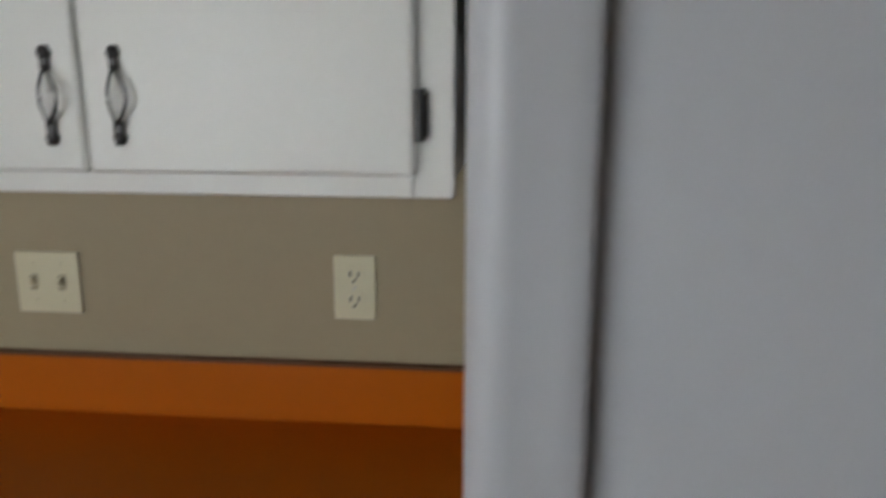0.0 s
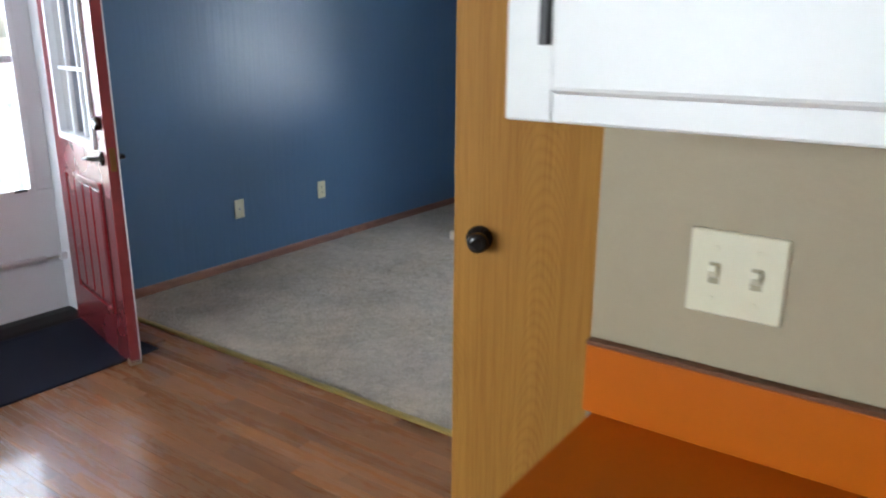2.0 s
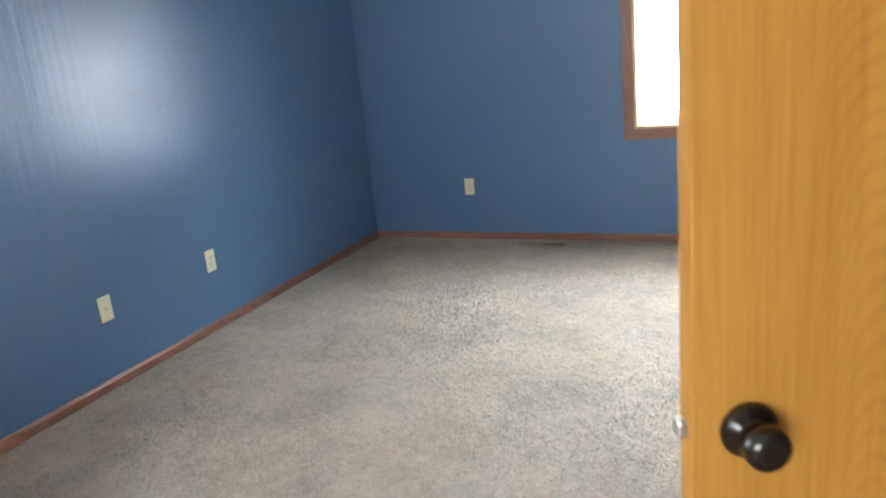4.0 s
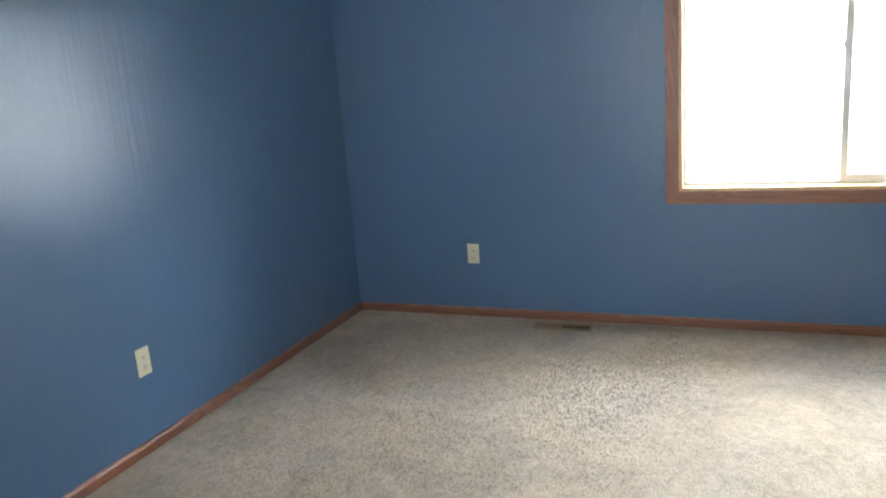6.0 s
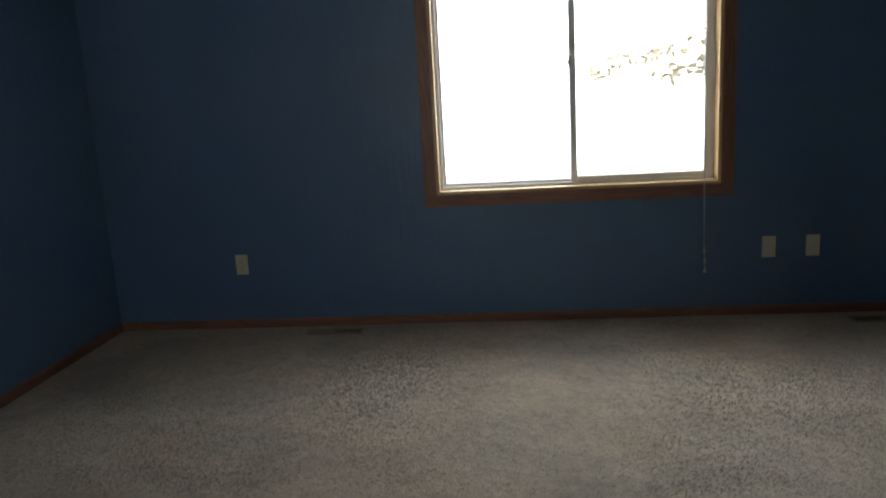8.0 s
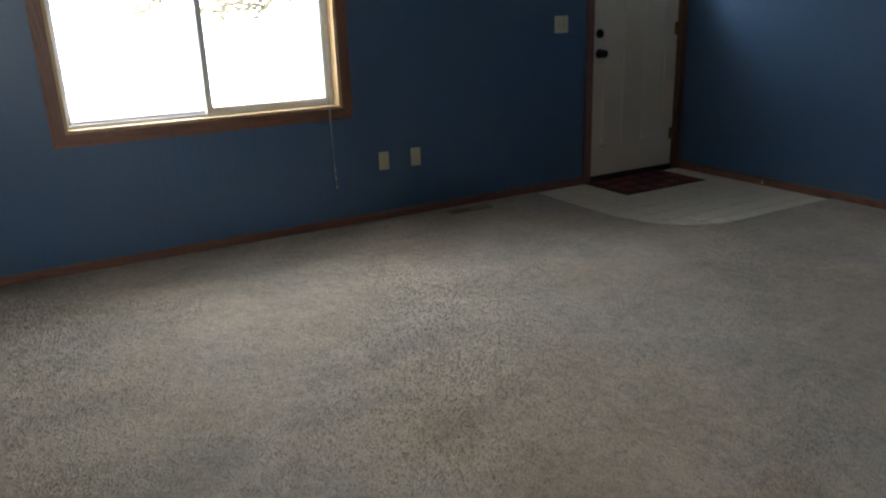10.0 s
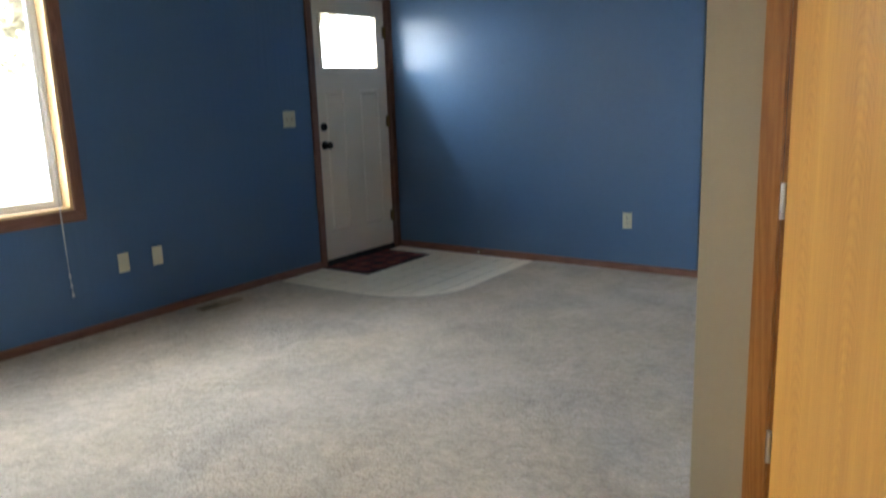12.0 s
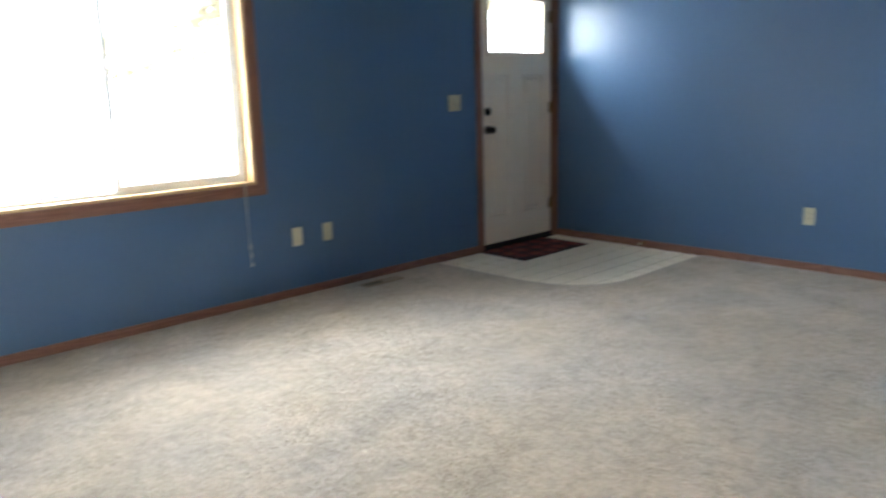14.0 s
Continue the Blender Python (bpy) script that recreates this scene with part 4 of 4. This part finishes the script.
def switch_pair(m, label, w=0.116, h=0.115):
    t = thing("light_switch", m, label, "switch", "light switches")
    p = part("plate", plate_mesh(w, h), PLATE, t)
    for dx in (-0.023, 0.023):
        part("slot", box(dx - 0.006, -0.0066, -0.0125, dx + 0.006, -0.0056, 0.0125, bevel=0.0004, segments=1), SLOTIVORY, p)
        tg = add_extrude(bmesh.new(), [(-0.006, -0.006), (-0.006, 0.008), (-0.017, 0.011), (-0.018, 0.005)], "x", dx - 0.004, dx + 0.004)
        part("toggle", tg, PLATE, p)
        for dz in (-0.03, 0.03):
            part("screw", lathe([(0.0, 0.0), (0.003, 0.0), (0.0025, 0.0012), (0.0, 0.0014)], pose(dx, -0.006, dz, 90, 0, 0), 10), PLATE, p)
    return t


duplex(pose(3.882, KITCHEN_Y, 1.133), "ivory duplex outlet on the beige kitchen wall", 0.064, 0.1)
switch_pair(pose(3.394, KITCHEN_Y, 1.128), "ivory double toggle switch on the beige kitchen wall", 0.105, 0.099)
switch_pair(pose(5.092, NORTH, 1.148), "ivory double switch beside the front door")
duplex(pose(0.773, NORTH, 0.375), "ivory outlet on the blue window wall")
blank_plate(pose(3.687, NORTH, 0.373), "ivory wall plate on the blue wall below the window")
blank_plate(pose(3.914, NORTH, 0.373), "ivory wall plate on the blue wall below the window")
blank_plate(pose(0.0, 1.566, 0.364, 0, 0, 90), "ivory cable plate on the blue wall", True)
duplex(pose(0.0, 2.274, 0.371, 0, 0, 90), "ivory duplex outlet on the blue wall")
duplex(pose(EAST, 2.006, 0.36, 0, 0, -90), "ivory outlet on the blue entry wall")


# ---- floor things ----
def floor_vent(x, y, shut):
    """shut: the half of the register, -1 or 1, whose damper plate is closed."""
    t = thing("floor_vent", pose(x, y, 0.001), "brown metal floor register let into the carpet", "floor vent", "floor vents")
    part("frame", frame_flat(0.32, 0.084, 0.012), VENTTAN, t)
    part("well", box(-0.15, -0.031, -0.004, 0.15, 0.031, 0.0), SLOT, t)
    for k in range(15):
        u = -0.145 + k * 0.0207
        part("louver", box(u - 0.0017, -0.0305, 0.0, u + 0.0017, 0.0305, 0.004), VENT, t)
    part("damper", box(min(0, shut * 0.149), -0.0303, 0.0042, max(0, shut * 0.149), 0.0303, 0.0055, bevel=0.0005, segments=1), VENTTAN, t, "closed tan damper plate")


def frame_flat(w, d, b):
    bm = bmesh.new()
    add_box(bm, -w / 2, -d / 2, -0.002, w / 2, -d / 2 + b, 0.006, 0.002)
    add_box(bm, -w / 2, d / 2 - b, -0.002, w / 2, d / 2, 0.006, 0.002)
    add_box(bm, -w / 2, -d / 2 + b, -0.002, -w / 2 + b, d / 2 - b, 0.006, 0.002)
    add_box(bm, w / 2 - b, -d / 2 + b, -0.002, w / 2, d / 2 - b, 0.006, 0.002)
    return bm


floor_vent(1.315, 3.965, -1)
floor_vent(4.225, 3.945, 1)

em = thing("entry_mat", pose(5.72, 3.862, -0.0105), "dark red patterned mat in front of the front door", "doormat")
part("weave", box(-0.385, -0.222, 0, 0.385, 0.222, 0.009, bevel=0.003), MATWEAVE, em)
bm = bmesh.new()
for (u0, v0, u1, v1) in ((-0.392, -0.229, 0.392, -0.222), (-0.392, 0.222, 0.392, 0.229), (-0.392, -0.222, -0.385, 0.222), (0.385, -0.222, 0.392, 0.222)):
    add_box(bm, u0, v0, 0, u1, v1, 0.007, 0.0015)
part("binding", bm, RUBBERDARK, em)

bmh = thing("rubber_mat", pose(0.365, 0.09, -0.008), "black ribbed rubber mat inside the side door", "doormat")
part("sheet", box(-0.325, -0.4, 0, 0.325, 0.4, 0.006, bevel=0.002), BLACKMAT, bmh)
bm = bmesh.new()
for (u0, v0, u1, v1) in ((-0.325, -0.4, 0.325, -0.375), (-0.325, 0.375, 0.325, 0.4), (-0.325, -0.375, -0.3, 0.375), (0.3, -0.375, 0.325, 0.375)):
    add_box(bm, u0, v0, 0.005, u1, v1, 0.009, 0.0015)
part("border", bm, BLACKMAT, bmh)

ds = thing("door_stop", pose(EAST - 0.012, 3.226, 0.03), "brass spring door stop on the baseboard", "door stop")
pts = [(-0.012 - 0.05 * k / 60, 0.007 * math.cos(k * 0.9), 0.007 * math.sin(k * 0.9)) for k in range(61)]
part("spring", add_tube(bmesh.new(), pts, 0.0013, 5), DARKBRASS, ds)
part("base", lathe([(0.0, 0.0), (0.011, 0.0), (0.009, 0.012), (0.0, 0.012)], pose(0, 0, 0, 0, -90, 0), 14), DARKBRASS, ds)
part("tip", lathe([(0.0, 0.0), (0.008, 0.0), (0.008, 0.012), (0.0, 0.014)], pose(-0.06, 0, 0, 0, -90, 0), 14), PLATE, ds)

# ---- kitchen ----
def cabinet_door(name, x0, x1, z0, z1, y, parent):
    """Slab door with a lipped, rounded edge."""
    return part(name, box(x0, y - 0.018, z0, x1, y, z1, bevel=0.006, segments=3), WHITE, parent)


def birdcage_pull(x, z0, z1, y, parent):
    """Black pull: two flat tangs and two bowed wires."""
    bm = bmesh.new()
    for z, s in ((z0, 1), (z1, -1)):
        add_box(bm, x - 0.0052, y - 0.006, min(z, z + s * 0.026), x + 0.0052, y, max(z, z + s * 0.026), 0.002)
        add_lathe(bm, [(0.0, 0.0), (0.0068, 0.0), (0.006, 0.006), (0.0, 0.0068)], pose(x, y, z + s * 0.008, 90, 0, 0), 12)
    for s in (-1, 1):
        pts = []
        for k in range(17):
            f = k / 16
            pts.append((x + (0.005 + s * 0.010) * math.sin(math.pi * f), y - 0.005 - 0.006 * math.sin(math.pi * f), z0 + 0.022 + (z1 - z0 - 0.044) * f))
        add_tube(bm, pts, 0.0019, 8)
    return part("pull", bm, BLACKIRON, parent, "black wrought iron pull", True)


def butt_hinge(x, z, y, parent):
    bm = lathe([(0.0, -0.027), (0.0055, -0.027), (0.0055, 0.027), (0.0, 0.027)], Matrix.Translation((x, y - 0.008, z)), 12)
    add_box(bm, x - 0.003, y - 0.004, z - 0.022, x + 0.008, y - 0.0005, z + 0.022, 0.001)
    return part("hinge", bm, BLACKIRON, parent, "black iron hinge")


uc = thing("wall_cabinet", Matrix(), "white painted wall cabinet with two doors and black pulls", "cabinet")
ux0, ux1, uz0, uz1, uy = 3.250, 4.053, 1.314, 2.12, -0.783
part("carcass", box(ux0 + 0.004, uy + 0.018, uz0 + 0.012, ux1 - 0.004, KITCHEN_Y - 0.001, uz1, bevel=0.002), WHITE, uc)
bm = bmesh.new()
for a in ((ux0, uz0, ux0 + 0.045, uz1), (ux1 - 0.045, uz0, ux1, uz1), (ux0 + 0.045, uz0, ux1 - 0.045, uz0 + 0.04), (ux0 + 0.045, uz1 - 0.04, ux1 - 0.045, uz1)):
    add_box(bm, a[0], uy, a[1], a[2], uy + 0.019, a[3], 0.0025)
part("face_frame", bm, WHITE, uc)
dl = cabinet_door("cabinet_door", 3.300, 3.6515, 1.339, 2.09, uy - 0.001, uc)
dr = cabinet_door("cabinet_door", 3.6535, 4.013, 1.339, 2.09, uy - 0.001, uc)
birdcage_pull(3.617, 1.370, 1.475, uy - 0.019, dl)
birdcage_pull(3.694, 1.370, 1.475, uy - 0.019, dr)
for zz in (1.404, 2.0):
    butt_hinge(4.018, zz, uy - 0.006, uc)
    butt_hinge(3.294, zz, uy - 0.006, uc)

# dark sheet standing in for the shaded cavity above the fridge
oc = thing("fridge_cavity_fill", Matrix(), "dark sheet for the shaded cavity behind the fridge beside the cabinet", "panel")
part("panel", box(4.056, KITCHEN_Y - 0.05, 1.345, 4.9, KITCHEN_Y - 0.001, 2.2, bevel=0.003), DARKFILL, oc)

bc = thing("base_cabinet", Matrix(), "white painted base cabinet with drawer and door", "cabinet")
bx0, bx1, by = 3.252, 4.056, -1.018
part("carcass", box(bx0, by + 0.018, 0.09, bx1, KITCHEN_Y - 0.001, 0.883, bevel=0.002), WHITE, bc)
bm = bmesh.new()
for a in ((bx0, 0.09, bx0 + 0.04, 0.883), (bx1 - 0.04, 0.09, bx1, 0.883), (bx0 + 0.04, 0.843, bx1 - 0.04, 0.883), (bx0 + 0.04, 0.66, bx1 - 0.04, 0.69), (bx0 + 0.04, 0.09, bx1 - 0.04, 0.13)):
    add_box(bm, a[0], by, a[1], a[2], by + 0.019, a[3], 0.0025)
part("face_frame", bm, WHITE, bc)
part("toe_kick", box(bx0 + 0.01, by + 0.06, -0.013, bx1 - 0.01, KITCHEN_Y - 0.01, 0.09), DARKFILL, bc)
mx = (bx0 + bx1) / 2
for u0, u1 in ((bx0 + 0.028, mx - 0.006), (mx + 0.006, bx1 - 0.028)):
    part("drawer_front", box(u0, by - 0.018, 0.69, u1, by - 0.001, 0.852, bevel=0.006, segments=3), WHITE, bc)
    part("cabinet_door", box(u0, by - 0.018, 0.12, u1, by - 0.001, 0.668, bevel=0.006, segments=3), WHITE, bc)

wt = thing("countertop", Matrix(), "orange laminate countertop with square edge and backsplash", "countertop")
part("top", box(3.238, -1.043, 0.884, 4.071, KITCHEN_Y - 0.002, 0.915, bevel=0.002), ORANGE, wt)
part("edge_band", box(3.238, -1.0465, 0.885, 4.071, -1.0435, 0.9135, bevel=0.001), ORANGE, wt)
part("backsplash", box(3.226, KITCHEN_Y - 0.016, 0.9155, 4.076, KITCHEN_Y - 0.001, 1.008, bevel=0.0015), ORANGE, wt)
part("cap", box(3.226, KITCHEN_Y - 0.0165, 1.0085, 4.077, KITCHEN_Y - 0.001, 1.014, bevel=0.001), EDGEBROWN, wt, "dark brown backsplash cap")

fr = thing("refrigerator", pose(4.087, 0, 0), "white top-freezer refrigerator with moulded vertical handles", "refrigerator")
FW, fy, gap = 0.74, -1.02, 1.122
part("body", box(0, fy, 0.02, FW, KITCHEN_Y - 0.07, 1.66, bevel=0.008, segments=3), FRIDGE, fr)
part("gasket", box(0.004, fy - 0.012, 0.07, FW - 0.012, fy - 0.0005, 1.65), GASKET, fr)


def fridge_door(z0, z1):
    """Door with a gently bowed front and rounded edges."""
    out, n = [], 14
    for k in range(n + 1):
        f = k / n
        out.append((FW * f, fy - 0.072 - 0.018 * math.sin(math.pi * f)))
    pts = [(0.0, fy - 0.013)] + [(0.004, out[0][1] + 0.01), (0.014, out[0][1] - 0.003)] + out[1:-1] + [(FW - 0.014, out[-1][1] - 0.003), (FW - 0.004, out[-1][1] + 0.01), (FW, fy - 0.013)]
    bm = add_extrude(bmesh.new(), pts, "z", z0, z1)
    caps = [f for f in bm.faces if abs(f.normal.z) > 0.9]
    bmesh.ops.bevel(bm, geom=list({e for f in caps for e in f.edges}), offset=0.006, segments=3, affect="EDGES")
    return bm


def handle_moulding(z0, z1, taper):
    """A ridge with a finger groove along the opening side; it thins out towards the gap between the doors."""
    prof = [(0.002, 0.055), (0.0, 0.088), (0.003, 0.104), (0.010, 0.115), (0.020, 0.119), (0.033, 0.118), (0.038, 0.1165), (0.060, 0.1165), (0.075, 0.1155), (0.080, 0.112), (0.082, 0.104), (0.083, 0.068)]
    bm, rings = bmesh.new(), []
    for f in (0.0, 0.01, 0.02, 0.035, 0.06, 0.1, 0.3, 0.5, 0.7, 0.9, 0.94, 0.965, 0.98, 0.99, 1.0):
        e = f if taper > 0 else 1 - f
        g = min(1.0, 0.78 + 0.22 * math.sqrt(min(1.0, e / 0.06)))
        rings.append([bm.verts.new((u, fy - 0.05 - (d - 0.05) * g, z0 + (z1 - z0) * f)) for u, d in prof])
    for a, b in zip(rings, rings[1:]):
        for i in range(len(prof) - 1):
            bm.faces.new((a[i], a[i + 1], b[i + 1], b[i]))
    bm.faces.new(rings[0]); bm.faces.new(rings[-1])
    bmesh.ops.recalc_face_normals(bm, faces=bm.faces)
    return bm


for nm, z0, z1, tp in (("freezer_door", gap + 0.006, 1.655, 1), ("fridge_door", 0.06, gap - 0.006, -1)):
    d = part(nm, fridge_door(z0, z1), FRIDGE, fr)
    part("handle", handle_moulding(z0 + (0.012 if tp > 0 else 0), z1 - (0 if tp > 0 else 0.012), tp), FRIDGE, d, "moulded white edge handle", True)
part("trim_strip", box(0.042, fy - 0.113, gap - 0.03, 0.072, fy - 0.05, gap + 0.03, bevel=0.004), FRIDGE, fr)
part("kick_grille", box(0.02, fy - 0.02, 0.0, FW - 0.02, fy + 0.02, 0.05, bevel=0.004), GASKET, fr)
for u in (0.05, FW - 0.05):
    part("foot", lathe([(0.0, -0.0135), (0.02, -0.0135), (0.018, 0.03), (0.0, 0.03)], Matrix.Translation((u, fy + 0.08, 0)), 12), GASKET, fr)
REDMAG = material("red_magnet_plastic", (0.5, 0.05, 0.05), 0.4, 0.5)
BLUEMAG = material("blue_magnet_plastic", (0.05, 0.08, 0.22), 0.4, 0.5)
for nm, y, z, mat in (("fridge_magnet", -0.985, 1.405, REDMAG), ("fridge_magnet", -0.988, 1.385, BLUEMAG), ("fridge_magnet", -0.985, 1.325, REDMAG)):
    mg = thing(nm, pose(4.087, y, z), ("small red plastic magnet" if mat is REDMAG else "small dark blue plastic magnet") + " on the fridge side", "magnet", "fridge magnets")
    part("body", box(-0.006, -0.012, -0.014, 0.0, 0.012, 0.014, bevel=0.003), mat, mg)

# ---- hall lamp ----
hl = thing("ceiling_lamp", pose(7.75, 1.22, CEILING), "amber glass hallway ceiling lamp, lit", "ceiling lamp")
part("canopy", lathe([(0.0, 0.0), (0.06, 0.0), (0.055, -0.02), (0.015, -0.03), (0.012, -0.09), (0.0, -0.09)], Matrix(), 24), BRONZE, hl)
part("shade", lathe([(0.03, -0.08), (0.09, -0.10), (0.13, -0.15), (0.135, -0.20), (0.11, -0.25), (0.05, -0.285), (0.0, -0.29)], Matrix(), 28), AMBER, hl, "glowing amber glass bowl", True)

# ---- outdoors ----
structure("ground", box(-400, -400, -0.75, 400, 400, -0.45), GRASS, "pale dry lawn outside the house", "ground")
# added glowing sheets: white outdoors and window light in one; the south one is unseen
def backdrop(name, m, w, h, mat=GLOW_NORTH):
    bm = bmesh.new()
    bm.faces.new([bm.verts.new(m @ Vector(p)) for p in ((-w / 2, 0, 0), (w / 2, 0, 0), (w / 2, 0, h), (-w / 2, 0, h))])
    return structure(name, bm, mat, "glowing backdrop sheet that supplies daylight through an opening", "backdrop")
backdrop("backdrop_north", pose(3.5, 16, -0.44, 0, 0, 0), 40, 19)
backdrop("backdrop_west", pose(-11, -0.5, -0.44, 0, 0, 90), 11, 9, GLOW_WEST)
backdrop("backdrop_south", pose(2.3, -14, -0.44, 0, 0, 180), 30, 9, GLOW_SOUTH)


pr = thing("porch_railing", pose(-1.7, 0, -0.12), "white porch railing with square balusters outside the side door", "railing")
for zz in (0.2, 1.05):
    part("rail", box(-0.035, -2.2, zz, 0.035, 2.2, zz + 0.06, bevel=0.006), STORMWHITE, pr)
for k in range(34):
    yy = -2.13 + k * 0.129
    part("baluster", box(-0.018, yy - 0.018, 0.262, 0.018, yy + 0.018, 1.048), STORMWHITE, pr)
for yy in (-2.2, 2.2):
    part("post", box(-0.05, yy - 0.05, 0.0, 0.05, yy + 0.05, 1.25, bevel=0.006), STORMWHITE, pr)
pd = structure("porch_deck", box(-1.9, -2.5, -0.44, -0.17, 2.5, -0.12), GROUT, "grey concrete porch slab", "porch")


def tree(x, y, seed):
    rng = random.Random(seed)
    t = thing("tree", pose(x, y, -0.46), "spreading leafy tree in the yard outside the window", "tree")
    bm = add_tube(bmesh.new(), [(0, 0, 0), (0.05, 0.02, 1.5), (0.0, 0.05, 4.5), (0.02, 0, 9.2)], [0.24, 0.19, 0.13, 0.03], 10)
    limbs, leaves = [], bmesh.new()
    for k in range(64):
        z = 3.0 + 5.4 * (k / 64) + rng.uniform(-0.1, 0.1)
        a, ln = rng.uniform(0, 6.283), (5.6 - 0.72 * (z - 3.0)) * rng.uniform(0.65, 1.06)
        tip = Vector((math.cos(a) * ln, math.sin(a) * ln, z - 0.25 * ln + rng.uniform(-0.1, 0.2)))
        add_tube(bm, [(0, 0, z), tip * 0.5 + Vector((0, 0, z * 0.5 + 0.08)), tip], [0.03, 0.018, 0.006], 5)
        for q in range(180):
            f = rng.uniform(0.25, 1.05)
            p = Vector((0, 0, z)).lerp(tip, f) + Vector((rng.gauss(0, 0.16), rng.gauss(0, 0.16), rng.gauss(-0.06, 0.1)))
            d = Vector((rng.gauss(0, 1), rng.gauss(0, 1), rng.gauss(-0.4, 0.6))).normalized() * rng.uniform(0.10, 0.22)
            e = d.cross(Vector((rng.gauss(0, 1), rng.gauss(0, 1), rng.gauss(0, 1)))).normalized() * 0.05
            leaves.faces.new([leaves.verts.new(v) for v in (p - d, p + e, p + d, p - e)])
    part("trunk", bm, BARK, t)
    part("crown", leaves, LEAF, t)


tree(9.35, 14.0, 3)

# ---- pieces of the floors ----
# entry tiles
tiles = structure("entry_tile_floor", box(4.84, 2.72, -0.0144, EAST, NORTH, -0.0125), GROUT, "cream square floor tiles at the front door", "tile floor")
tb = box(0.0055, 0.0055, 0, 0.1469, 0.1469, 0.0045, bevel=0.001, segments=1)
tile_mesh = bpy.data.meshes.new("tile")
tb.to_mesh(tile_mesh); tb.free(); tile_mesh.materials.append(TILE)
for i in range(10):
    for k in range(9):
        o = new("tile", tile_mesh)
        o.parent = tiles
        o.location = (EAST - 0.1524 * (i + 1), NORTH - 0.1524 * (k + 1), -0.0126 + 0.0004 * random.random())

# narrow laminate strips, laid along x
planks = {}
rng = random.Random(5)
def plank_mesh(length):
    key = round(length, 2)
    if key not in planks:
        bm = box(0.0002, 0.0002, 0, key - 0.0002, 0.0633, 0.0063, bevel=0.0003, segments=1)
        me = bpy.data.meshes.new("plank")
        bm.to_mesh(me); bm.free(); me.materials.append(PLANK)
        planks[key] = me
    return planks[key]
rest = bmesh.new()
y = STRIP_Y - 0.012 - 0.0635
count = 0
while y > SOUTH - 0.05:
    x = 0.0 - rng.uniform(0, 1.1)
    while x < KITCHEN_E:
        ln = rng.choice((0.38, 0.5, 0.62, 0.8))
        a, b = max(x, 0.001), min(x + ln, KITCHEN_E)
        if b - a > 0.02 and not (a > BLOCK_X and y > KITCHEN_Y):
            if a < 3.4 and y > -1.75 and count < 300:
                o = new("plank", plank_mesh(b - a))
                o.parent = floor
                o.location = (a, y, -0.0142)
                count += 1
            else:
                add_box(rest, a + 0.0002, y + 0.0002, -0.0142, b - 0.0002, y + 0.0633, -0.0079)
        x += ln
    y -= 0.0635
tagged(part("plank_field", rest, PLANK, floor), kind="stuff")
